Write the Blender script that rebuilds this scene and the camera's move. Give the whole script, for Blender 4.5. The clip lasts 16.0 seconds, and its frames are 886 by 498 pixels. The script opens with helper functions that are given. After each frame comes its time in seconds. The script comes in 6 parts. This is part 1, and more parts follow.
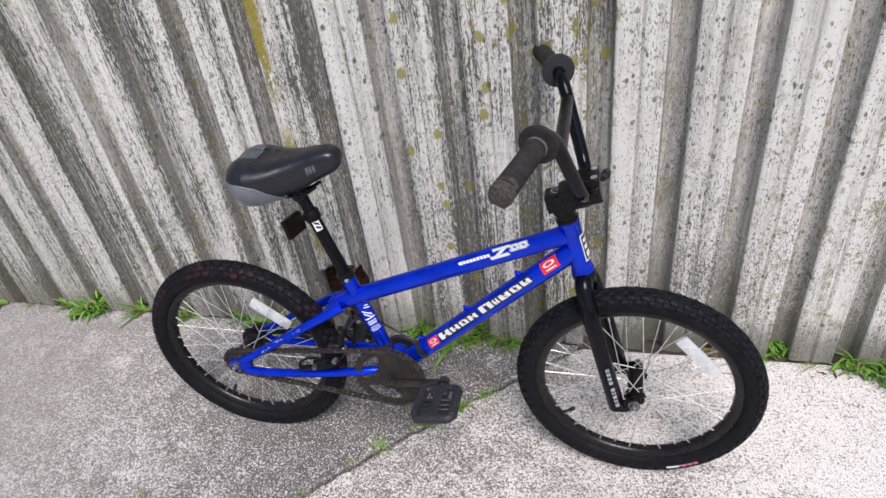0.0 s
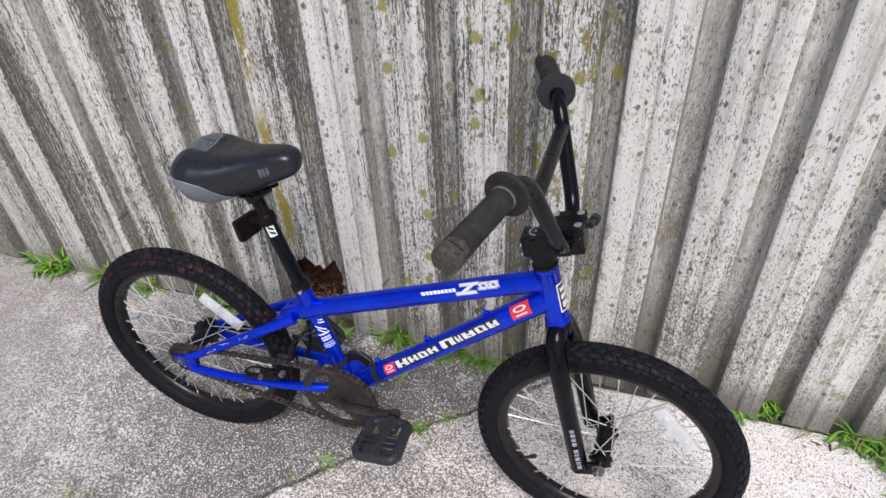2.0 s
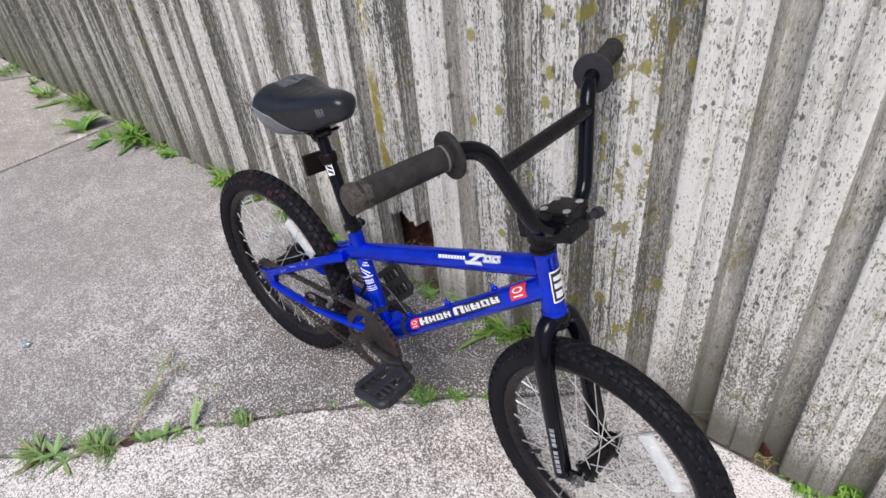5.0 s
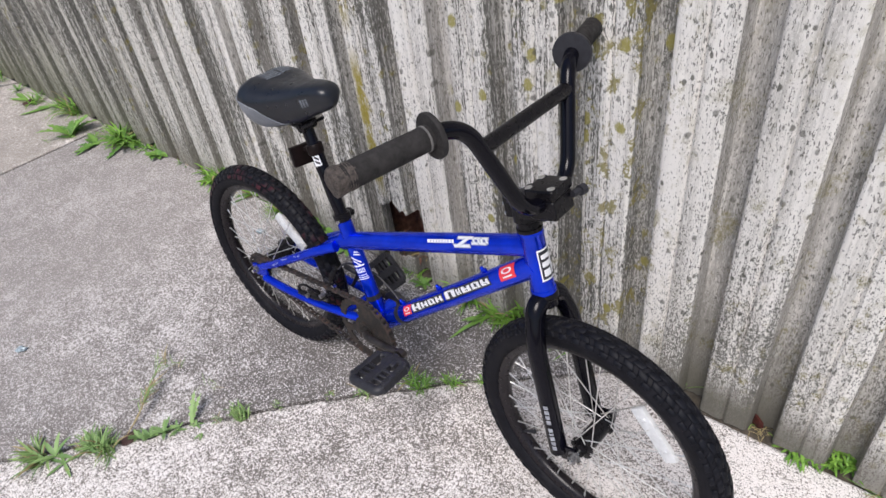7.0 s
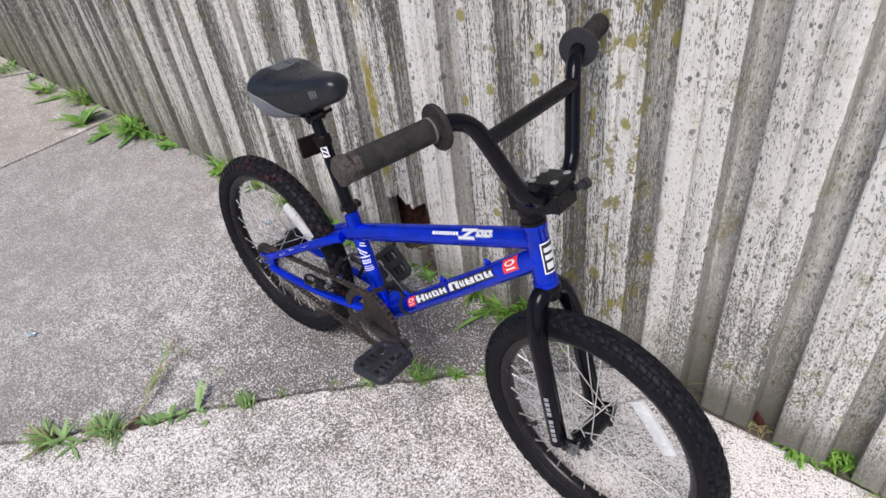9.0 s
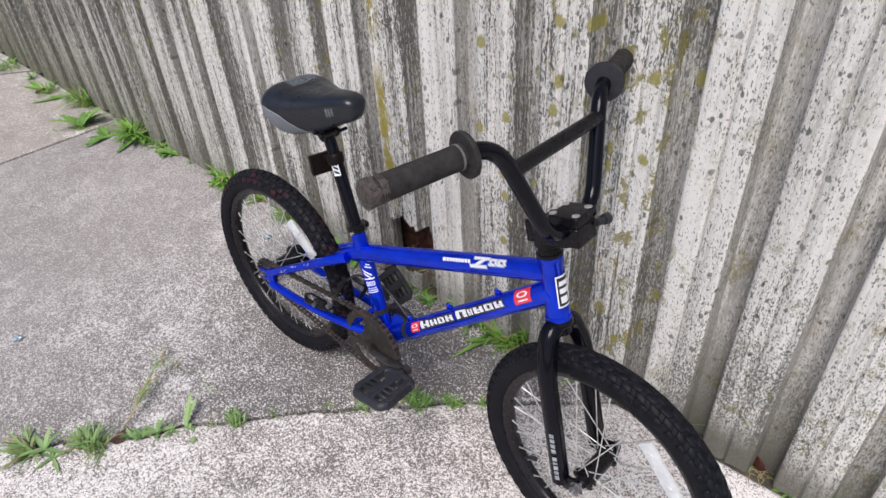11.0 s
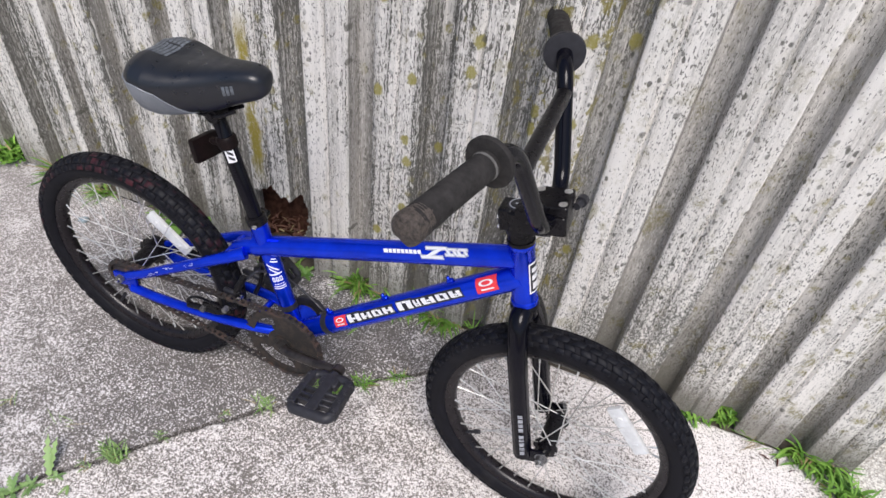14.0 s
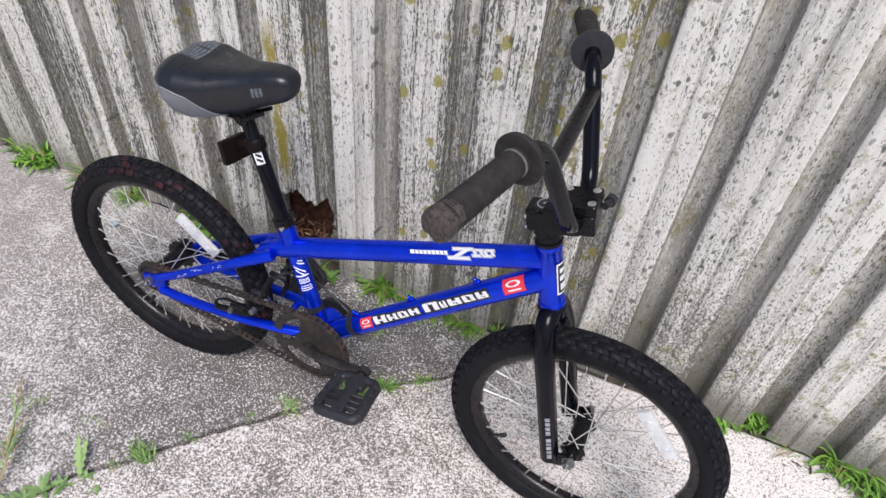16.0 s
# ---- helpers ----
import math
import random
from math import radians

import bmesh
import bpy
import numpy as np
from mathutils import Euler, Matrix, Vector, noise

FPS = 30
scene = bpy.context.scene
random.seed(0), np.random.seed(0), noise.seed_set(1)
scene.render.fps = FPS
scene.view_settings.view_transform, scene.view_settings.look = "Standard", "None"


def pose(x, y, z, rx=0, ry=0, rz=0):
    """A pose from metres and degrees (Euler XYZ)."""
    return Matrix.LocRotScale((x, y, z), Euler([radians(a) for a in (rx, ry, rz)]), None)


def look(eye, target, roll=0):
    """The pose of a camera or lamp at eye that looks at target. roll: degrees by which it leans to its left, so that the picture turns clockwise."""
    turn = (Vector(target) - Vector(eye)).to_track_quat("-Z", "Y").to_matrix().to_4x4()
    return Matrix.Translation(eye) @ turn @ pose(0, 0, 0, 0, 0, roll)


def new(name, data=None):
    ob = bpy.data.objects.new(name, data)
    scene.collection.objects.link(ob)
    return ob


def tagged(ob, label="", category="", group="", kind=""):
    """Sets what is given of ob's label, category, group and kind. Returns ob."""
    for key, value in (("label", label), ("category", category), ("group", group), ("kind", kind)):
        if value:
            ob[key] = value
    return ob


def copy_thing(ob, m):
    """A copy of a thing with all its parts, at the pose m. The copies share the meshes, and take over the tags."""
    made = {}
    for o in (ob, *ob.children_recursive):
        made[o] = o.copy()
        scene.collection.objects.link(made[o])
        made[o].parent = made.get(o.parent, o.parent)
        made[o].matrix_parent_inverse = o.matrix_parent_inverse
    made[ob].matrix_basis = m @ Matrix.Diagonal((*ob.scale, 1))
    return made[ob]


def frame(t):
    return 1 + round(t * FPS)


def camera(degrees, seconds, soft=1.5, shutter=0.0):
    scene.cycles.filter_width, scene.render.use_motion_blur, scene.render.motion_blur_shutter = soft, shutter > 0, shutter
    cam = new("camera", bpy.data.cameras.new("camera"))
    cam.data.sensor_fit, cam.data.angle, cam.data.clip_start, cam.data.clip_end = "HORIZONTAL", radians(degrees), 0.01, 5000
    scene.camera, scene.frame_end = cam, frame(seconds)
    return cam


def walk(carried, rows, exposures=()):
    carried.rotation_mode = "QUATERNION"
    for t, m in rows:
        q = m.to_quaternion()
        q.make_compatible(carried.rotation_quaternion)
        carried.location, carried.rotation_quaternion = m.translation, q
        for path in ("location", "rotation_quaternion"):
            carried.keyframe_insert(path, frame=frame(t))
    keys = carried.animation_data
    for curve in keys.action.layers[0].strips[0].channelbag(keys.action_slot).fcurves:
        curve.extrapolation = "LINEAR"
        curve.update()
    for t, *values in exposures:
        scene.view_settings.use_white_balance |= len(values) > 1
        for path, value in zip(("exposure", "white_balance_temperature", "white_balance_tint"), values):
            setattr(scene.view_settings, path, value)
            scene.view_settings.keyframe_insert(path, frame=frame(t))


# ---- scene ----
cam = camera(67.3, 16.0)
PATH = [
    (0, (0.049, -0.038, 1.323), (-0.406, 1.502, 0.13), -8.1),
    (0.5, (0.092, -0.024, 1.316), (-0.372, 1.524, 0.138), -11.4),
    (1, (0.111, -0.004, 1.312), (-0.365, 1.549, 0.144), -9.4),
    (1.5, (0.08, 0.052, 1.314), (-0.402, 1.579, 0.115), -5.0),
    (2, (0.096, 0.168, 1.324), (-0.401, 1.619, 0.041), -2.9),
    (2.5, (0.142, 0.217, 1.32), (-0.348, 1.558, -0.08), -1.9),
    (3, (0.262, 0.265, 1.286), (-0.514, 1.509, -0.074), -2.3),
    (3.5, (0.377, 0.303, 1.279), (-0.598, 1.466, -0.023), -2.9),
    (3.7, (0.391, 0.303, 1.284), (-0.628, 1.445, -0.005), -3.6),
    (5.8, (0.437, 0.298, 1.269), (-0.648, 1.419, 0.018), -7.4),
    (6, (0.441, 0.299, 1.266), (-0.643, 1.425, 0.018), -8.0),
    (6.5, (0.443, 0.298, 1.26), (-0.614, 1.436, 0.001), -8.9),
    (7, (0.444, 0.29, 1.268), (-0.618, 1.408, -0.006), -8.1),
    (7.5, (0.445, 0.295, 1.254), (-0.636, 1.403, -0.012), -8.5),
    (8, (0.449, 0.299, 1.251), (-0.634, 1.362, -0.053), -9.2),
    (8.5, (0.457, 0.296, 1.267), (-0.615, 1.37, -0.036), -8.2),
    (9, (0.458, 0.282, 1.27), (-0.618, 1.379, -0.01), -7.7),
    (11.3, (0.402, 0.271, 1.268), (-0.66, 1.429, 0.031), -3.0),
    (11.5, (0.395, 0.274, 1.272), (-0.662, 1.428, 0.026), -2.9),
    (12, (0.328, 0.26, 1.283), (-0.724, 1.415, 0.035), -2.9),
    (12.5, (0.197, 0.232, 1.298), (-0.639, 1.485, -0.017), -2.8),
    (13, (0.115, 0.216, 1.297), (-0.516, 1.54, -0.062), -2.3),
    (13.5, (0.083, 0.24, 1.288), (-0.421, 1.589, -0.1), 4.9),
    (14, (0.083, 0.256, 1.283), (-0.313, 1.622, -0.124), 7.7),
    (14.5, (0.071, 0.253, 1.286), (-0.257, 1.616, -0.139), 9.9),
    (15, (0.06, 0.245, 1.293), (-0.358, 1.611, -0.107), 8.5),
    (15.5, (0.064, 0.241, 1.291), (-0.387, 1.607, -0.098), 7.5),
    (16, (0.079, 0.248, 1.273), (-0.385, 1.604, -0.123), 5.8),
]
EXPOSURES = [(0, -0.06), (1, -0.06), (2, -0.06), (3, -0.10), (3.7, -0.05), (8, -0.03), (12.5, -0.01), (14, 0.03), (16, 0.04)]
walk(cam, [(t, look(eye, target, roll)) for t, eye, target, roll in PATH], EXPOSURES)

# ---- light ----
SUN_EL, SUN_AZ = radians(58), radians(155)      # azimuth clockwise from +y
world = bpy.data.worlds.new("overcast_sky")
scene.world = world
world.use_nodes = True
wn = world.node_tree
sky = wn.nodes.new("ShaderNodeTexSky")
sky.sky_type, sky.sun_disc = "NISHITA", False
sky.sun_elevation, sky.sun_rotation = SUN_EL, SUN_AZ
sky.air_density, sky.dust_density, sky.ozone_density = 1.0, 2.5, 1.5
wn.links.new(sky.outputs[0], wn.nodes["Background"].inputs[0])
wn.nodes["Background"].inputs[1].default_value = 0.135
sun = new("sun", bpy.data.lights.new("sun", "SUN"))
sun.data.energy, sun.data.angle, sun.data.color = 2.95, radians(28), (1.0, 0.95, 0.94)
sun_from = Vector((math.sin(SUN_AZ) * math.cos(SUN_EL), math.cos(SUN_AZ) * math.cos(SUN_EL), math.sin(SUN_EL)))
sun.matrix_world = look(sun_from * 20, (0, 0, 0))


# ---- materials ----
class Mat:
    """A node material with short helpers."""

    def __init__(self, name, rough=0.6, metal=0.0):
        self.m = bpy.data.materials.new(name)
        self.m.use_nodes = True
        self.t = self.m.node_tree
        self.b = self.t.nodes["Principled BSDF"]
        self.b.inputs["Roughness"].default_value = rough
        self.b.inputs["Metallic"].default_value = metal
        self.co = self.t.nodes.new("ShaderNodeTexCoord").outputs["Object"]

    def link(self, a, sock):
        if hasattr(a, "is_output"):
            self.t.links.new(a, sock)
        else:
            sock.default_value = (*a, 1.0) if isinstance(a, tuple) and len(a) == 3 and sock.type == "RGBA" else a

    def stretch(self, v, s, loc=(0, 0, 0)):
        n = self.t.nodes.new("ShaderNodeMapping")
        self.link(v, n.inputs["Vector"])
        n.inputs["Scale"].default_value = s
        n.inputs["Location"].default_value = loc
        return n.outputs[0]

    def noise(self, v, scale, detail=3.0, rough=0.55, distort=0.0):
        n = self.t.nodes.new("ShaderNodeTexNoise")
        self.link(v, n.inputs["Vector"])
        n.inputs["Scale"].default_value, n.inputs["Detail"].default_value = scale, detail
        n.inputs["Roughness"].default_value, n.inputs["Distortion"].default_value = rough, distort
        return n.outputs[0]

    def cells(self, v, scale, out="Distance", feature="F1", randomness=1.0, dims="3D"):
        n = self.t.nodes.new("ShaderNodeTexVoronoi")
        n.feature, n.voronoi_dimensions = feature, dims
        self.link(v, n.inputs["Vector"])
        n.inputs["Scale"].default_value, n.inputs["Randomness"].default_value = scale, randomness
        return n.outputs[out]

    def ramp(self, fac, *stops):
        n = self.t.nodes.new("ShaderNodeValToRGB")
        self.link(fac, n.inputs[0])
        e = n.color_ramp.elements
        while len(e) < len(stops):
            e.new(0.5)
        for el, (p, c) in zip(e, stops):
            el.position = p
            el.color = (c, c, c, 1) if isinstance(c, (int, float)) else (*c, 1)
        return n.outputs[0]

    def math(self, op, a, b=0.0, c=0.0):
        n = self.t.nodes.new("ShaderNodeMath")
        n.operation = op
        for i, v in enumerate((a, b, c)):
            self.link(v, n.inputs[i])
        return n.outputs[0]

    def mix(self, fac, a, b, mode="MIX"):
        n = self.t.nodes.new("ShaderNodeMix")
        n.data_type, n.blend_type = "RGBA", mode
        self.link(fac, n.inputs[0])
        self.link(a, n.inputs[6])
        self.link(b, n.inputs[7])
        return n.outputs[2]

    def axis(self, v, i):
        n = self.t.nodes.new("ShaderNodeSeparateXYZ")
        self.link(v, n.inputs[0])
        return n.outputs[i]

    def pair(self, a, b):
        n = self.t.nodes.new("ShaderNodeCombineXYZ")
        self.link(a, n.inputs[0])
        self.link(b, n.inputs[1])
        return n.outputs[0]

    def random(self):
        return self.t.nodes.new("ShaderNodeObjectInfo").outputs["Random"]

    def island(self):
        return self.t.nodes.new("ShaderNodeNewGeometry").outputs["Random Per Island"]

    def colour(self, c):
        self.link(c, self.b.inputs["Base Color"])

    def rough(self, r):
        self.link(r, self.b.inputs["Roughness"])

    def bump(self, h, strength=0.3, dist=0.002):
        n = self.t.nodes.new("ShaderNodeBump")
        n.inputs["Strength"].default_value, n.inputs["Distance"].default_value = strength, dist
        self.link(h, n.inputs["Height"])
        self.t.links.new(n.outputs[0], self.b.inputs["Normal"])


def cement_sheet(name, dark):
    """Weathered fibre-cement: bleached, with black algae in streaks and flecks and olive lichen. dark 0..1: how much
    algae and painted valley shade.
    """
    k = Mat(name, 0.92)
    k.b.inputs["Specular IOR Level"].default_value = 0.2
    co = k.co
    x, z = k.axis(co, 0), k.axis(co, 2)
    mul, add, sub = (lambda a, b: k.math("MULTIPLY", a, b)), (lambda a, b: k.math("ADD", a, b)), (lambda a, b: k.math("SUBTRACT", a, b))
    bent_co = k.mix(0.012, co, k.noise(co, 38, 3))
    line = k.noise(k.stretch(bent_co, (230, 230, 3.2)), 1.0, 5, 0.68)
    dash = k.noise(k.stretch(bent_co, (340, 340, 48.0), (3, 1, 5)), 1.0, 4, 0.68)
    fleck = k.noise(k.stretch(bent_co, (300, 300, 190), (7, 2, 1)), 1.0, 4, 0.66, 0.8)
    broad = k.noise(k.stretch(co, (30, 30, 0.8)), 1.0, 3, 0.6)
    wide = k.noise(k.stretch(co, (7, 7, 0.9), (2, 5, 8)), 1.0, 3, 0.6)
    patch = k.noise(k.stretch(co, (5.0, 5.0, 3.0)), 1.0, 4, 0.65)
    grain = k.noise(co, 520, 2, 0.6)
    # sheets further along the fence have weathered darker
    age = k.ramp(mul(sub(-1.1, x), 0.4), (0.0, 0.0), (0.3, 0.45), (0.85, 1.0))
    # near the open end the foot of the sheets is thickly mottled
    low = mul(k.ramp(add(z, mul(sub(patch, 0.5), 0.5)), (0.16, 1.0), (0.6, 0.0)), k.ramp(x, (0.02, 0.0), (0.16, 1.0), (0.34, 1.0), (0.50, 0.30)))
    base = k.mix(k.ramp(broad, (0.3, 0.0), (0.62, 1.0)), (0.545, 0.520, 0.482), (0.79, 0.765, 0.72))
    base = k.mix(k.ramp(grain, (0.35, 0.0), (0.65, 0.5)), base, (0.81, 0.787, 0.748))
    base = k.mix(mul(age, 0.85), base, (0.25, 0.242, 0.185))
    # grey wash in long lines
    wash = add(mul(line, 0.6), mul(broad, 0.4))
    base = k.mix(k.ramp(wash, (0.40, 0.6), (0.50, 0.0)), base, (0.36, 0.35, 0.325))
    # how thickly the algae grows: by column, by patch, by age
    dens = add(mul(sub(broad, 0.5), -0.18), add(mul(sub(wide, 0.5), 0.17), mul(sub(patch, 0.5), 0.20)))
    dens = add(dens, add(mul(age, 0.05), 0.010 + 0.100 * dark))
    dens = add(dens, k.ramp(x, (-0.72, 0.008), (-0.56, 0.0)))
    dens = add(dens, k.ramp(k.math("ABSOLUTE", add(x, 0.018)), (0.036, 0.018), (0.052, 0.0)))
    scour = k.ramp(k.math("ABSOLUTE", sub(x, 0.30)), (0.22, 0.055), (0.40, 0.0))
    scour = add(scour, k.ramp(k.math("ABSOLUTE", add(x, 0.475)), (0.06, 0.055), (0.10, 0.0)))
    dens = sub(dens, mul(scour, sub(1.0, low)))
    dens = add(dens, mul(low, 0.066 if dark < 0.3 else -0.03))
    # lines higher up, round flecks near the foot
    along = k.ramp(x, (-0.95, 1.0), (-0.62, 0.0))       # longer runs on the older sheets
    dens = sub(dens, mul(mul(sub(broad, 0.5), 0.16), along))
    lines = add(mul(line, k.math("MULTIPLY_ADD", along, 0.22, 0.33)), add(mul(dash, k.math("MULTIPLY_ADD", along, -0.12, 0.38)), mul(fleck, k.math("MULTIPLY_ADD", along, -0.10, 0.29))))
    spots = add(mul(fleck, 0.74), mul(dash, 0.26))
    mott = add(mul(lines, sub(1.0, mul(low, 0.75))), mul(spots, mul(low, 0.75)))
    v = add(mott, dens)
    base = k.mix(k.ramp(v, (0.505, 0.0), (0.55, 0.5)), base, (0.33, 0.325, 0.295))
    base = k.mix(mul(k.ramp(v, (0.538, 0.0), (0.558, 0.95)), sub(1.0, mul(low, 0.14))), base, (0.092, 0.090, 0.079))
    if dark > 0.3:                         # an even grey film and recess shade painted into the valleys, darkest where algae holds
        film_shade = k.ramp(add(mul(k.noise(k.stretch(co, (60, 60, 5)), 1.0, 4), 0.4), add(mul(wide, 0.3), mul(dash, 0.3))), (0.36, 0.0), (0.54, 0.74 if dark > 0.5 else 0.86))
        base = k.mix(mul(film_shade, k.ramp(x, (0.30, 1.0), (0.46, 0.55))), base, (0.205, 0.199, 0.184) if dark > 0.5 else (0.30, 0.285, 0.262))
    # fine pepper of black specks, and chips of bare sheet in the dark growth
    pep = k.noise(k.stretch(co, (310, 310, 130), (11, 3, 6)), 1.0, 2, 0.5)
    pep2 = k.noise(k.stretch(co, (290, 290, 70), (5, 8, 2)), 1.0, 2, 0.5)
    base = k.mix(k.ramp(sub(add(pep, mul(sub(patch, 0.5), 0.3)), mul(scour, 0.5)), (0.580, 0.0), (0.615, 0.75)), base, (0.085, 0.083, 0.072))
    base = k.mix(k.ramp(pep2, (0.60, 0.0), (0.645, 0.62 if dark < 0.3 else 0.4)), base, (0.80, 0.778, 0.738))
    # scattered larger black spots
    blot = k.cells(k.stretch(bent_co, (1, 1, 0.6)), 46)
    base = k.mix(mul(k.ramp(blot, (0.13, 0.85), (0.19, 0.0)), k.ramp(k.noise(co, 5.2, 2), (0.42, 0.0), (0.56, 1.0))), base, (0.085, 0.083, 0.07))
    # olive lichen
    warp = k.mix(0.035, co, k.noise(co, 60, 4, 0.7))
    ol = k.cells(k.stretch(warp, (1, 1, 0.7)), 34)
    band = k.ramp(k.math("ABSOLUTE", add(x, 0.03)), (0.05, 1.0), (0.17, 0.0))
    where = k.ramp(k.noise(k.stretch(co, (3.2, 3.2, 1.0), (4.1, 0, 2.0)), 1.0, 3, 0.6), (0.50, 0.0), (0.60, 1.0))
    where = k.math("MAXIMUM", where, k.ramp(x, (0.22, 0.0), (0.42, 0.8)))
    ragged_ol = mul(k.ramp(ol, (0.14, 0.8), (0.30, 0.0)), k.ramp(fleck, (0.38, 0.2), (0.52, 1.0)))
    base = k.mix(mul(ragged_ol, where), base, (0.235, 0.205, 0.06))
    crust = k.noise(k.stretch(warp, (34, 34, 20), (1.3, 4.0, 2.2)), 1.0, 4, 0.68)
    base = k.mix(mul(k.ramp(crust, (0.555, 0.0), (0.60, 0.85)), band), base, (0.225, 0.195, 0.055))
    rough_edge = k.mix(0.016, co, k.noise(co, 75, 4, 0.7))
    face = k.pair(k.axis(rough_edge, 0), mul(k.axis(rough_edge, 2), 0.75))
    disc = k.cells(face, 17, dims="2D")
    pick = k.axis(k.cells(face, 17, "Color", dims="2D"), 0)
    ribs = k.ramp(k.math("ABSOLUTE", add(x, 0.17)), (0.22, 1.0), (0.27, 0.0))
    disc = mul(mul(k.ramp(disc, (0.13, 0.9), (0.19, 0.0)), k.ramp(pick, (0.70, 0.0), (0.72, 1.0))), ribs)
    base = k.mix(mul(disc, k.ramp(fleck, (0.30, 0.45), (0.44, 1.0))), base, (0.29, 0.26, 0.07))
    # round black spots, a finger's width across, anywhere on the sheet
    dot_at = k.pair(add(k.axis(rough_edge, 0), 3.3), mul(k.axis(rough_edge, 2), 0.8))
    dot = mul(k.ramp(k.cells(dot_at, 24, dims="2D"), (0.09, 0.7), (0.14, 0.0)), k.ramp(k.axis(k.cells(dot_at, 24, "Color", dims="2D"), 0), (0.86, 0.0), (0.88, 1.0)))
    base = k.mix(dot, base, (0.105, 0.102, 0.088))
    near_end = k.ramp(x, (0.06, 0.0), (0.16, 1.0))
    spread = k.noise(k.stretch(warp, (17, 17, 12), (6.1, 2.0, 0.7)), 1.0, 5, 0.7)
    olive = mul(k.ramp(spread, (0.565, 0.0), (0.625, 0.8)), mul(near_end, k.ramp(z, (0.05, 0.3), (0.12, 1.0), (0.5, 0.8), (0.9, 0.25))))
    base = k.mix(mul(olive, k.ramp(fleck, (0.36, 0.15), (0.52, 1.0))), base, (0.20, 0.175, 0.06))
    # yellow lichen run down one rib, thick in two stretches
    wob = mul(sub(k.noise(co, 22, 4, 0.7), 0.5), 0.045)
    off = k.math("ABSOLUTE", add(add(x, k.math("MULTIPLY_ADD", z, 0.02, 0.664)), wob))
    tall = k.math("MAXIMUM", k.ramp(k.math("ABSOLUTE", sub(z, 0.47)), (0.13, 1.0), (0.22, 0.0)), k.ramp(k.math("ABSOLUTE", sub(z, 0.90)), (0.10, 1.0), (0.20, 0.0)))
    run = mul(k.ramp(off, (0.010, 1.0), (0.019, 0.0)), tall)
    run = mul(run, k.ramp(k.noise(k.stretch(co, (1, 1, 0.45)), 15, 5, 0.7), (0.40, 0.0), (0.46, 1.0)))
    base = k.mix(mul(run, k.ramp(fleck, (0.30, 0.5), (0.45, 1.0))), base, (0.30, 0.245, 0.05))
    # soil splashed on the foot
    foot = mul(k.ramp(add(add(z, 0.1), mul(add(patch, fleck), -0.14)), (0.0, 0.9), (0.11, 0.0)), 0.75)
    base = k.mix(foot, base, (0.20, 0.185, 0.16))
    # darker towards the foot near the open end, reaching higher in the valleys
    foot_dark = mul(k.ramp(x, (0.06, 0.0), (0.16, 1.0), (0.36, 1.0), (0.50, 0.45)), k.ramp(add(z, mul(sub(add(patch, fleck), 1.0), 0.16)), (0.03, 0.85), (0.11 if dark < 0.3 else 0.32, 0.0)))
    base = k.mix(foot_dark, base, (0.125, 0.120, 0.098))
    moss = mul(age, k.ramp(add(z, mul(sub(patch, 0.5), 0.5)), (0.05, 0.7), (0.42, 0.0)))
    base = k.mix(moss, base, (0.135, 0.14, 0.085))
    k.colour(base)
    h = add(mul(line, 0.8), mul(grain, 0.5))
    k.bump(sub(h, mul(mott, 0.8)), 0.8, 0.003)
    return k.m


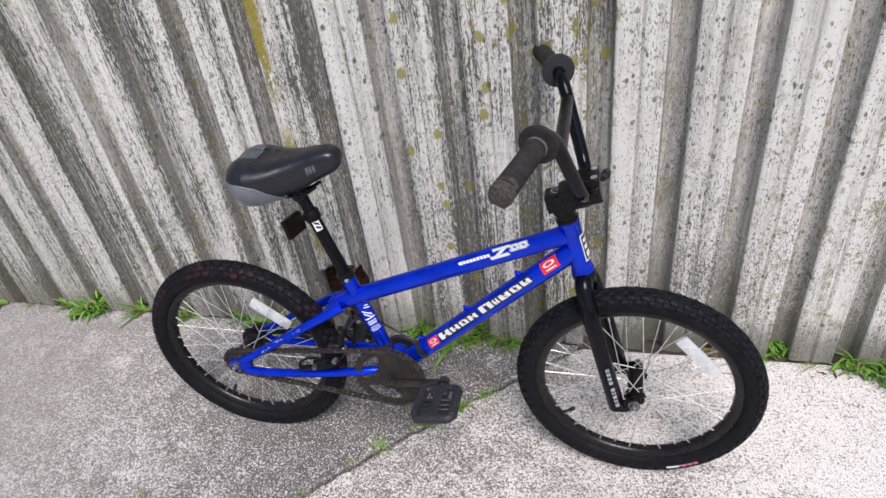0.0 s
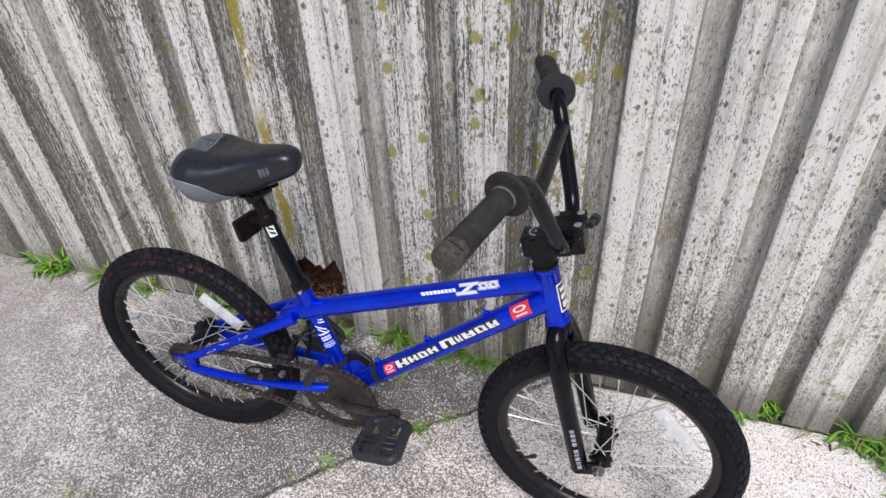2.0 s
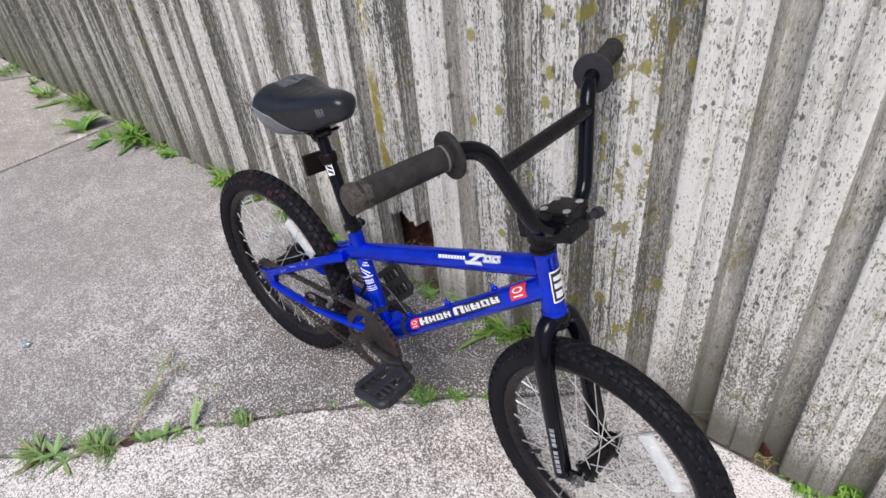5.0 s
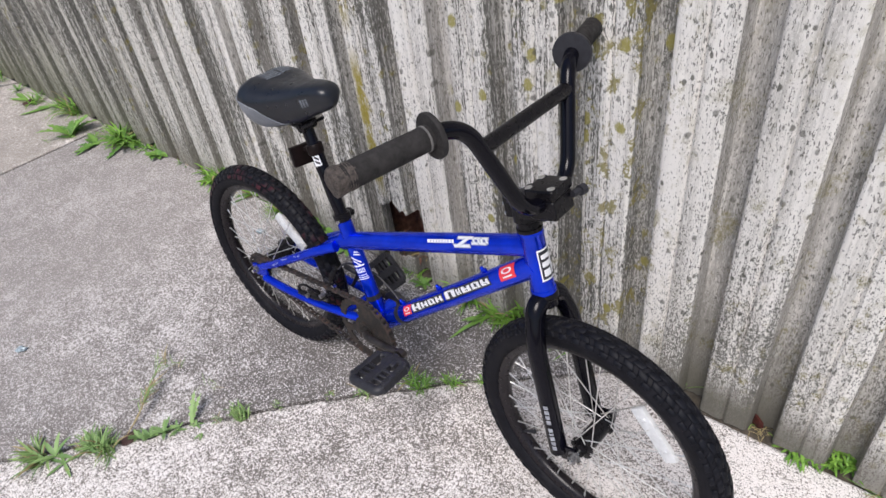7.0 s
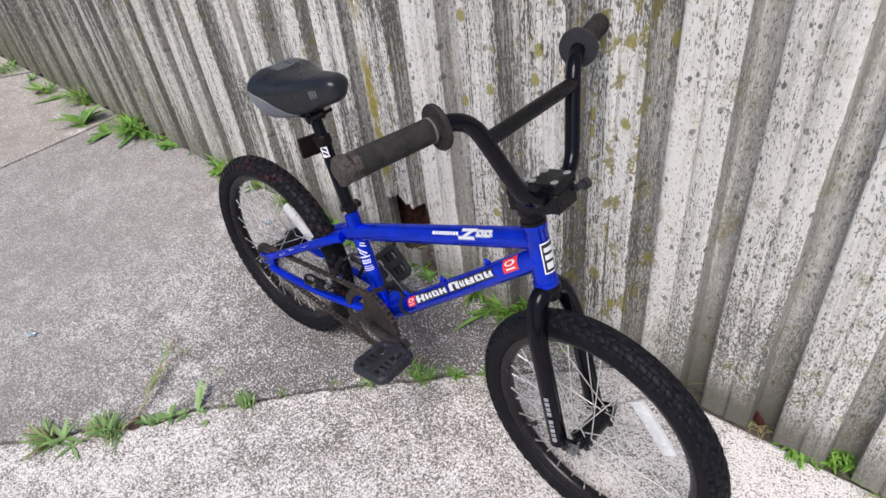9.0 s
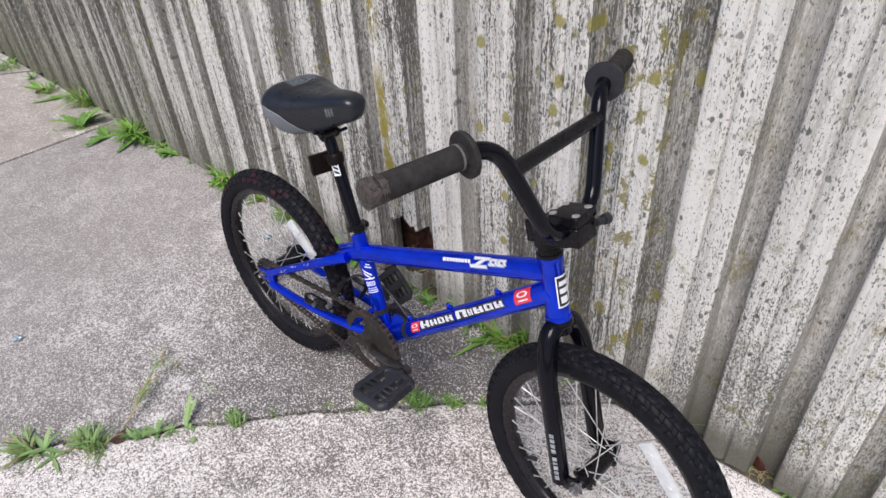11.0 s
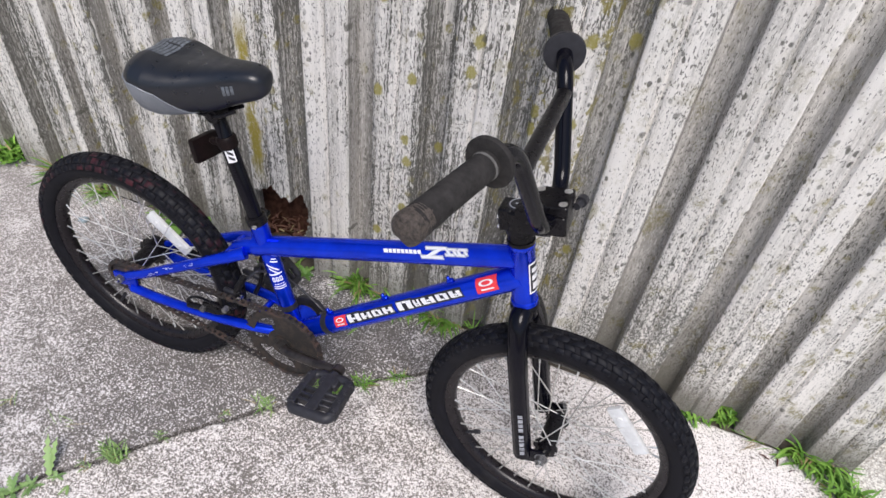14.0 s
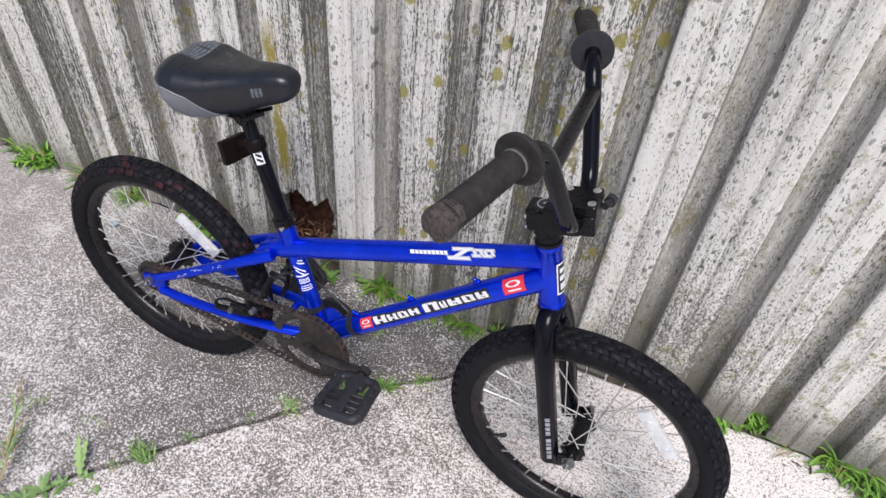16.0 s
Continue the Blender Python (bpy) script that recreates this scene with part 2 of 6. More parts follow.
def concrete(name, pale, seed, shade_grime=0.0, grit=1.0, tint=(1.0, 1.0, 1.0), bleach=False, smooth_end=False):
    """Worn exposed-aggregate concrete: pale grit in dirty grey paste. pale 0..1: how clean and bleached; grit: how much of it shows."""
    k = Mat(name, 0.95)
    k.b.inputs["Specular IOR Level"].default_value = 0.15
    co = k.stretch(k.co, (1, 1, 1), (seed, seed * 0.7, 0))
    a = k.noise(co, 265 if bleach else 225, 4, 0.66, 0.5)
    b = k.noise(k.stretch(co, (1, 1, 1), (9, 4, 1)), 130, 3, 0.6, 0.4)
    c2 = k.cells(co, 230, "Color")
    big = k.noise(co, 2.3, 4, 0.6)
    mid = k.noise(co, 14, 4, 0.65)
    clean = k.math("ADD", k.math("MULTIPLY", k.math("SUBTRACT", big, 0.5), 0.5), k.math("MULTIPLY", k.math("SUBTRACT", mid, 0.5), 0.62))
    if shade_grime:                               # the bicycle's soft shade painted in by the fence, and grime by the crack
        for cx, cy, r0, r1, much in ((-0.42, 1.0, 0.15, 0.75, shade_grime), (-1.02, 0.13, 0.05, 0.34, shade_grime * 1.1), (-0.60, 0.98, 0.04, 0.42, shade_grime * 1.2 if smooth_end else 0.0), (-0.38, 1.05, 0.02, 0.25, 0.15 if smooth_end else 0.0)):
            dx, dy = k.math("SUBTRACT", k.axis(k.co, 0), cx), k.math("SUBTRACT", k.axis(k.co, 1), cy)
            far = k.math("SQRT", k.math("ADD", k.math("MULTIPLY", k.math("MULTIPLY", dx, dx), 0.7), k.math("MULTIPLY", dy, dy)))
            far = k.math("ADD", far, k.math("MULTIPLY", k.math("SUBTRACT", mid, 0.5), 0.35))
            clean = k.math("SUBTRACT", clean, k.math("MULTIPLY", k.ramp(far, (r0, 1.0), (r1, 0.0)), much))
    if bleach:                             # cleanest by the fence end
        dx, dy = k.math("SUBTRACT", k.axis(k.co, 0), 0.55), k.math("SUBTRACT", k.axis(k.co, 1), 1.1)
        far = k.math("SQRT", k.math("ADD", k.math("MULTIPLY", dx, dx), k.math("MULTIPLY", dy, dy)))
        clean = k.math("ADD", clean, k.ramp(far, (0.2, 0.13), (0.75, 0.0)))
    # pale crusts a few centimetres wide
    crust = k.math("MULTIPLY", k.ramp(k.cells(k.mix(0.03, co, k.noise(co, 30, 3)), 11), (0.12, 0.26), (0.34, 0.0)), k.ramp(k.noise(co, 3.1, 2), (0.5, 0.0), (0.62, 1.0)))
    clean = k.math("ADD", clean, crust)
    g = k.math("ADD", k.math("ADD", k.math("MULTIPLY", a, 0.62), k.math("MULTIPLY", b, 0.38)), k.math("MULTIPLY", clean, 0.34))
    g = k.math("ADD", g, k.math("MULTIPLY", k.math("SUBTRACT", k.axis(c2, 0), 0.5), 0.07))
    t = 0.585 - 0.085 * pale
    lo = tuple(v * u * (0.72 + 0.6 * pale) for v, u in zip((0.125, 0.119, 0.112), tint))
    md = tuple(v * u * (0.78 + 0.62 * pale) for v, u in zip((0.315, 0.302, 0.287), tint))
    hi = tuple(min(u * 0.80, v * u * (0.97 + 0.27 * pale)) for v, u in zip((0.80, 0.775, 0.745), tint))
    w = 1.0 / grit
    c = k.ramp(g, (t - 0.105 * w, lo), (t - 0.035 * w, md), (t + 0.008, tuple(v * 1.15 for v in md)), (t + 0.04 * w, hi))
    # dark and white specks
    pep = k.noise(k.stretch(co, (1, 1, 1), (3, 8, 2)), 290, 2, 0.5)
    salt = k.noise(k.stretch(co, (1, 1, 1), (6, 1, 5)), 270, 2, 0.5)
    c = k.mix(k.math("MULTIPLY", k.ramp(pep, (0.575, 0.0), (0.625, 0.85)), min(1.0, grit)), c, tuple(v * u for v, u in zip((0.155, 0.147, 0.138), tint)))
    c = k.mix(k.math("MULTIPLY", k.ramp(salt, (0.59 - 0.02 * pale, 0.0), (0.64 - 0.02 * pale, 0.85)), min(1.0, grit)), c, hi)
    st = k.noise(co, 1.1, 5, 0.6)
    c = k.mix(k.ramp(st, (0.54, 0.0), (0.70, 0.35)), c, tuple(v * u * (0.6 + 0.6 * pale) for v, u in zip((0.25, 0.238, 0.222), tint)))
    if smooth_end:                         # trowelled smoother towards the joint
        even = k.ramp(k.math("ADD", k.math("MULTIPLY_ADD", k.axis(k.co, 0), 0.7, 1.4), k.math("MULTIPLY", k.math("SUBTRACT", big, 0.5), 0.7)), (0.33, 0.6), (0.86, 0.0))
        c = k.mix(even, c, tuple(v * u for v, u in zip((0.335, 0.321, 0.306), tint)))
    dk = k.cells(co, 55, "Color")
    c = k.mix(k.math("MULTIPLY", k.ramp(k.axis(dk, 2), (0.955, 0.0), (0.97, 0.8)), k.ramp(k.cells(co, 55), (0.12, 1.0), (0.26, 0.0))), c, (0.09, 0.075, 0.065))
    k.colour(c)
    k.bump(k.math("ADD", a, b), 0.7, 0.003)
    return k.m


def plain(name, c, rough=0.5, metal=0.0, var=0.25, scale=40.0, bump=0.0, coat=0.0, spec=None):
    """One colour with fine uneven wear in colour and gloss."""
    k = Mat(name, rough, metal)
    n = k.noise(k.co, scale, 4, 0.6)
    k.colour(k.mix(k.ramp(n, (0.3, 0.0), (0.7, 1.0)), tuple(v * (1 - var) for v in c), tuple(min(1, v * (1 + var)) for v in c)))
    k.rough(k.ramp(k.noise(k.co, scale * 2.3, 3), (0.3, max(0.02, rough * 0.75)), (0.7, min(1, rough * 1.25))))
    if bump:
        k.bump(k.noise(k.co, scale * 6, 3), bump, 0.001)
    k.b.inputs["Coat Weight"].default_value = coat
    k.b.inputs["Coat Roughness"].default_value = rough * 0.7
    if spec is not None:
        k.b.inputs["Specular IOR Level"].default_value = spec
    return k.m


def scuffed_blue():
    """Gloss royal-blue paint with a few pale scratches and dull dust."""
    k = Mat("blue_frame_paint", 0.25, 0.62)
    k.b.inputs["Specular IOR Level"].default_value = 1.0
    k.b.inputs["Specular Tint"].default_value = (0.24, 0.44, 1.0, 1.0)
    k.b.inputs["Coat Weight"].default_value = 0.2
    k.b.inputs["Coat Roughness"].default_value = 0.08
    n = k.noise(k.co, 26, 4)
    c = k.mix(k.ramp(n, (0.3, 0.0), (0.7, 1.0)), (0.0015, 0.023, 0.52), (0.002, 0.040, 0.76))
    scr = k.noise(k.stretch(k.co, (60, 300, 240)), 1.0, 4, 0.7)
    c = k.mix(k.math("MULTIPLY", k.ramp(scr, (0.72, 0.0), (0.76, 0.8)), k.ramp(k.noise(k.co, 11, 2), (0.55, 0.0), (0.65, 1.0))), c, (0.5, 0.52, 0.6))
    c = k.mix(k.ramp(k.noise(k.co, 60, 4, 0.7), (0.62, 0.0), (0.85, 0.08)), c, (0.2, 0.2, 0.22))
    k.colour(c)
    k.rough(k.ramp(k.noise(k.co, 90, 3), (0.3, 0.15), (0.7, 0.26)))
    return k.m


def tyre_rubber(name):
    k = Mat(name, 0.62)
    k.b.inputs["Specular IOR Level"].default_value = 0.10
    n = k.noise(k.co, 70, 4, 0.65)
    c = k.mix(k.ramp(n, (0.35, 0.0), (0.7, 1.0)), (0.006, 0.006, 0.008), (0.014, 0.014, 0.018))
    c = k.mix(k.ramp(k.noise(k.co, 9, 3), (0.55, 0.0), (0.78, 0.25)), c, (0.05, 0.046, 0.042))
    k.colour(c)
    k.rough(k.ramp(n, (0.3, 0.45), (0.7, 0.75)))
    k.bump(k.noise(k.co, 500, 2), 0.15, 0.0005)
    return k.m


def tread_rubber(name, red):
    """Worn tops of the tyre knobs, paler and dustier than the carcass."""
    k = Mat(name, 0.5)
    k.b.inputs["Specular IOR Level"].default_value = 0.14
    c = k.mix(k.ramp(k.noise(k.co, 60, 4, 0.65), (0.35, 0.0), (0.7, 1.0)), (0.004, 0.0045, 0.007), (0.010, 0.0105, 0.015))
    if red:
        c = k.mix(k.ramp(k.noise(k.co, 26, 3), (0.54, 0.0), (0.70, 0.5)), c, (0.10, 0.022, 0.03))
    k.colour(c)
    k.bump(k.noise(k.co, 400, 2), 0.2, 0.0005)
    return k.m


def rusty(name, steel, rust, amount):
    k = Mat(name, 0.7, 0.35)
    n = k.noise(k.co, 70, 5, 0.7)
    k.colour(k.mix(k.ramp(n, (0.62 - amount * 0.4, 0.0), (0.72 - amount * 0.3, 1.0)), steel, rust))
    k.bump(n, 0.4, 0.001)
    return k.m


def leaf(name, a, b):
    k = Mat(name, 0.55)
    c = k.mix(k.ramp(k.math("FRACT", k.math("ADD", k.island(), k.random())), (0.0, 0.0), (1.0, 1.0)), a, b)
    c = k.mix(k.ramp(k.noise(k.co, 60, 3), (0.62, 0.0), (0.8, 0.7)), c, (0.30, 0.25, 0.08))
    k.colour(c)
    k.b.inputs["Subsurface Weight"].default_value = 0.0
    k.b.inputs["Transmission Weight"].default_value = 0.0
    return k.m


M = {
    "crest": cement_sheet("weathered_fibre_cement", 0.0),
    "valley": cement_sheet("algae_and_shade_fibre_cement", 0.60),
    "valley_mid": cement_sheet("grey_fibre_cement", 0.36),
    "slab_grey": concrete("grey_worn_concrete", 0.575, 0.0, 0.11, 1.5, (1.02, 0.985, 0.985), False, True),
    "slab_pale": concrete("pale_worn_concrete", 1.12, 3.3, 0.11, 2.1, (1.03, 0.978, 0.95), True),
    "slab_brown": concrete("buff_worn_concrete", 0.58, 7.7, 0.0, 0.42, (1.03, 0.98, 0.94)),
    "slab_pebble": concrete("buff_pebble_concrete", 0.92, 5.1, 0.0, 0.7, (1.04, 1.0, 0.90)),
    "soil": plain("dark_soil", (0.055, 0.042, 0.03), 0.95, 0, 0.5, 60, 0.8),
    "dirt": plain("brown_fence_soil", (0.075, 0.062, 0.046), 0.95, 0, 0.6, 45, 0.8),
    "stone": plain("pale_gravel", (0.50, 0.47, 0.44), 0.9, 0, 0.35, 30, 0.3),
    "blue": scuffed_blue(),
    "black_paint": plain("gloss_black_paint", (0.003, 0.003, 0.006), 0.14, 0, 0.2, 30, 0, 0.0, 0.20),
    "black_metal": plain("satin_black_metal", (0.006, 0.0055, 0.007), 0.3, 0.0, 0.3, 60, 0.05, 0, 0.2),
    "black_plastic": plain("matt_black_plastic", (0.022, 0.022, 0.027), 0.48, 0, 0.3, 80, 0.1, 0, 0.35),
    "grip": plain("worn_grip_rubber", (0.029, 0.027, 0.0265), 0.85, 0, 0.35, 60, 0.3, 0, 0.2),
    "wear": plain("pale_worn_rubber", (0.12, 0.115, 0.11), 0.8, 0, 0.4, 90, 0.2),
    "grip_end": plain("scuffed_grip_end", (0.056, 0.044, 0.037), 0.6, 0, 0.85, 230, 0.9),
    "tyre_f": tyre_rubber("front_tyre_rubber"),
    "tyre_r": tyre_rubber("rear_tyre_rubber"),
    "tread_f": tread_rubber("front_tread_rubber", False),
    "tread_r": tread_rubber("red_dusted_tread_rubber", True),
    "rim": plain("black_alloy_rim", (0.008, 0.006, 0.008), 0.3, 0.0, 0.3, 40, 0, 0, 0.35),
    "steel": plain("zinc_spoke_steel", (0.72, 0.71, 0.69), 0.35, 0.75, 0.25, 90),
    "chrome": plain("dull_chrome", (0.62, 0.62, 0.62), 0.25, 1.0, 0.25, 90),
    "nut": plain("dull_zinc_nut", (0.20, 0.20, 0.205), 0.42, 0.8, 0.5, 120),
    "ring": rusty("rust_brown_steel", (0.022, 0.020, 0.019), (0.046, 0.034, 0.028), 0.4),
    "crank": plain("worn_crank_steel", (0.045, 0.038, 0.036), 0.38, 0.55, 0.5, 60),
    "chain": rusty("rusty_oiled_chain", (0.034, 0.030, 0.030), (0.085, 0.055, 0.044), 0.36),
    "rust": rusty("red_rust", (0.035, 0.012, 0.010), (0.085, 0.018, 0.012), 0.6),
    "tin": rusty("brown_tin_rust", (0.12, 0.055, 0.04), (0.22, 0.11, 0.075), 0.5),
    "saddle": plain("charcoal_saddle_vinyl", (0.008, 0.010, 0.0155), 0.34, 0, 0.15, 25, 0.04, 0.0, 0.52),
    "saddle_grey": plain("grey_saddle_vinyl", (0.20, 0.215, 0.24), 0.5, 0, 0.12, 30, 0.1),
    "badge_grey": plain("silver_grey_print", (0.12, 0.135, 0.155), 0.5, 0, 0.5, 150),
    "white": plain("white_decal", (0.80, 0.80, 0.82), 0.35, 0, 0.06, 120),
    "ink": plain("black_decal", (0.012, 0.012, 0.02), 0.4),
    "red": plain("red_decal", (0.72, 0.035, 0.05), 0.35, 0, 0.08, 80),
    "silver": plain("silver_decal", (0.45, 0.47, 0.52), 0.35, 0.2, 0.1, 80),
    "leg_print": plain("worn_silver_print", (0.30, 0.31, 0.34), 0.4, 0.2, 0.5, 160),
    "clear": plain("milky_reflector_plastic", (0.66, 0.67, 0.68), 0.22, 0, 0.12, 60, 0, 0.3),
    "red_lens": plain("dark_red_lens", (0.028, 0.004, 0.004), 0.15, 0, 0.5, 50, 0, 0.6),
    "housing": plain("dark_brown_plastic", (0.007, 0.0035, 0.0035), 0.5, 0, 0.4, 60, 0, 0, 0.15),
    "pink": plain("pink_tyre_print", (0.75, 0.22, 0.33), 0.5),
    "grass": leaf("fresh_grass", (0.080, 0.20, 0.026), (0.245, 0.45, 0.072)),
    "grass_pale": leaf("dusty_grass", (0.120, 0.225, 0.065), (0.28, 0.41, 0.14)),
    "weed_pale": leaf("dusty_weed_leaf", (0.13, 0.235, 0.075), (0.25, 0.38, 0.135)),
    "weed": leaf("weed_leaf", (0.085, 0.20, 0.036), (0.20, 0.36, 0.075)),
    "straw": leaf("dry_straw", (0.28, 0.22, 0.10), (0.38, 0.31, 0.16)),
    "foil": plain("crumpled_pale_foil", (0.33, 0.40, 0.44), 0.4, 0.3, 0.5, 200),
    "litter": plain("brown_litter", (0.06, 0.03, 0.025), 0.7, 0, 0.4, 200),
}


# ---- mesh helpers ----
def mesh_of(name, bm, mats, smooth=True):
    me = bpy.data.meshes.new(name)
    bm.normal_update()
    for f in bm.faces:
        f.smooth = smooth
    bm.to_mesh(me)
    bm.free()
    for m in mats if isinstance(mats, (list, tuple)) else [mats]:
        me.materials.append(m)
    return me


def sharpen(me, angle=40):
    me.set_sharp_from_angle(angle=radians(angle))


def part(name, bm, material, parent, label="", smooth=True, angle=40):
    me = mesh_of(name, bm, material, smooth)
    if smooth:
        sharpen(me, angle)
    ob = new(name, me)
    ob.parent = parent
    if label:
        tagged(ob, label)
    return ob


def thing(name, bm, material, label, category, group="", kind="", smooth=True, angle=40):
    me = mesh_of(name, bm, material, smooth)
    if smooth:
        sharpen(me, angle)
    return tagged(new(name, me), label, category, group, kind)


def frames_along(pts):
    """Tangents and turned-along normals of a polyline."""
    pts = [Vector(p) for p in pts]
    tang = []
    for i in range(len(pts)):
        a, b = pts[max(i - 1, 0)], pts[min(i + 1, len(pts) - 1)]
        tang.append((b - a).normalized())
    n = tang[0].orthogonal().normalized()
    out = []
    for p, t in zip(pts, tang):
        n = (n - t * n.dot(t)).normalized()
        out.append((p, t, n, t.cross(n)))
    return out


def tube(bm, pts, r, segs=20, cap=True, flat=1.0, closed=False):
    """A round tube through pts; r: one radius or one for each point."""
    fr = frames_along(pts)
    rings = []
    for i, (p, t, n, b) in enumerate(fr):
        ri = r[i] if isinstance(r, (list, tuple)) else r
        rings.append([bm.verts.new(p + (n * math.cos(a) + b * math.sin(a) * flat) * ri) for a in (2 * math.pi * j / segs for j in range(segs))])
    for i in range(len(rings) - 1 + (1 if closed else 0)):
        A, B = rings[i], rings[(i + 1) % len(rings)]
        for j in range(segs):
            bm.faces.new((A[j], A[(j + 1) % segs], B[(j + 1) % segs], B[j]))
    if cap and not closed:
        bm.faces.new(rings[0][::-1])
        bm.faces.new(rings[-1])
    return bm


def curve_pts(ctrl, n=8):
    """A smooth line (Catmull-Rom) through control points."""
    c = [Vector(p) for p in ctrl]
    c = [c[0] * 2 - c[1]] + c + [c[-1] * 2 - c[-2]]
    out = []
    for i in range(1, len(c) - 2):
        for k in range(n):
            t = k / n
            a, b, d, e = c[i - 1], c[i], c[i + 1], c[i + 2]
            out.append(0.5 * ((2 * b) + (d - a) * t + (2 * a - 5 * b + 4 * d - e) * t * t + (3 * b - a - 3 * d + e) * t ** 3))
    out.append(c[-2])
    return out


def bent(pts, radius, n=6):
    """A polyline whose inner corners are rounded with arcs."""
    pts = [Vector(p) for p in pts]
    out = [pts[0]]
    for i in range(1, len(pts) - 1):
        a, b = (pts[i - 1] - pts[i]), (pts[i + 1] - pts[i])
        cut = min(radius, a.length * 0.49, b.length * 0.49)
        p, q = pts[i] + a.normalized() * cut, pts[i] + b.normalized() * cut
        for k in range(n + 1):
            t = k / n
            out.append(p * (1 - t) ** 2 + pts[i] * 2 * t * (1 - t) + q * t * t)
    out.append(pts[-1])
    return out


def rod(bm, a, b, ra, rb=None, segs=16):
    return tube(bm, [a, b], [ra, ra if rb is None else rb], segs)


def block(bm, size, m=Matrix(), bevel=0.0, segs=2):
    """A bevelled box of that size, centred on m."""
    g = bmesh.ops.create_cube(bm, size=1.0)["verts"]
    bmesh.ops.scale(bm, vec=size, verts=g)
    if bevel:
        es = list({e for v in g for e in v.link_edges})
        r = bmesh.ops.bevel(bm, geom=es, offset=bevel, segments=segs, affect="EDGES", profile=0.7)
        g = list({v for f in r["faces"] for v in f.verts} | {v for v in g if v.is_valid})
    bmesh.ops.transform(bm, matrix=m, verts=g)
    return bm


def lathe(bm, prof, segs=48, m=Matrix(), closed=False):
    """Turn a profile of (radius, y) round the y axis."""
    rings = []
    for k in range(segs):
        a = 2 * math.pi * k / segs
        rings.append([bm.verts.new(m @ Vector((r * math.cos(a), y, r * math.sin(a)))) for r, y in prof])
    n = len(prof)
    for k in range(segs):
        A, B = rings[k], rings[(k + 1) % segs]
        for i in range(n - (0 if closed else 1)):
            j = (i + 1) % n
            bm.faces.new((A[i], A[j], B[j], B[i]))
    if not closed:
        for i in (0, n - 1):
            if prof[i][0] > 1e-6:
                bm.faces.new([r[i] for r in (rings if i else rings[::-1])])
    bmesh.ops.remove_doubles(bm, verts=[v for r in rings for v in (r[0], r[-1])], dist=1e-6)
    return bm


# ---- ground and paving ----
def ground():
    bm = bmesh.new()
    xs, ys = (-400, -13, -6, 0, 7, 400), (-400, -7, -3, 3, 400)
    rows = [[bm.verts.new((x, y, lie(max(-13, min(7, x)), max(-7, min(3, y))) - 0.05)) for y in ys] for x in xs]
    for A, B in zip(rows, rows[1:]):
        for j in range(len(ys) - 1):
            bm.faces.new((A[j], B[j], B[j + 1], A[j + 1]))
    return thing("ground", bm, M["soil"], "bare dark soil under and beyond the paving", "ground", kind="structure")


def lie(x, y):
    """Height of the paving, which falls gently along the fence and away from it."""
    return -0.018 * (x + 0.752) + 0.02 * (y - 0.9)


def ragged(a, b, n, amp, seed):
    """Points from a to b that wander to the side."""
    a, b = Vector(a), Vector(b)
    side = Vector((-(b - a).y, (b - a).x)).normalized()
    out = []
    for i in range(n + 1):
        t = i / n
        w = (noise.noise((t * n * 0.35, seed, 0)) + 0.5 * noise.noise((t * n * 0.9, seed, 3))) * amp * min(1, 6 * t, 6 * (1 - t))
        out.append(a.lerp(b, t) + side * w)
    return out


CRACK = []
KNOTS = [(-2.42, -1.12), (-1.34, 0.0), (-1.049, 0.250), (-0.907, 0.388), (-0.823, 0.470), (-0.751, 0.573), (-0.635, 0.690), (-0.573, 0.763), (-0.465, 0.862), (-0.365, 0.948), (-0.288, 1.027), (-0.167, 1.118), (0.018, 1.274)]
for i, (a, b) in enumerate(zip(KNOTS, KNOTS[1:])):
    CRACK += ragged(a, b, max(4, int((Vector(b) - Vector(a)).length / 0.010)), 0.007, i * 3.1)[(1 if i else 0):]


def slab(name, outline, material, label, parent):
    """A flat slab with a worn arris, 0.12 thick, from its outline (anticlockwise)."""
    pts = [Vector((p[0], p[1])) for p in outline]
    n = len(pts)
    bm = bmesh.new()
    inner, edge, low = [], [], []
    for i, p in enumerate(pts):
        t = (pts[(i + 1) % n] - pts[i - 1]).normalized()
        q = Vector((-t.y, t.x))
        wear = 0.003 + 0.004 * abs(noise.noise((p.x * 40, p.y * 40, 1)))
        inner.append(bm.verts.new((p.x + q.x * wear * 1.6, p.y + q.y * wear * 1.6, lie(p.x, p.y))))
        edge.append(bm.verts.new((p.x, p.y, lie(p.x, p.y) - wear)))
        low.append(bm.verts.new((p.x, p.y, lie(p.x, p.y) - 0.10)))
    for i in range(n):
        j = (i + 1) % n
        bm.faces.new((inner[i], edge[i], edge[j], inner[j]))
        bm.faces.new((edge[i], low[i], low[j], edge[j]))
    f = bm.faces.new(inner)
    bmesh.ops.triangulate(bm, faces=[f])
    bmesh.ops.recalc_face_normals(bm, faces=bm.faces)
    return part(name, bm, material, parent, label, smooth=False)


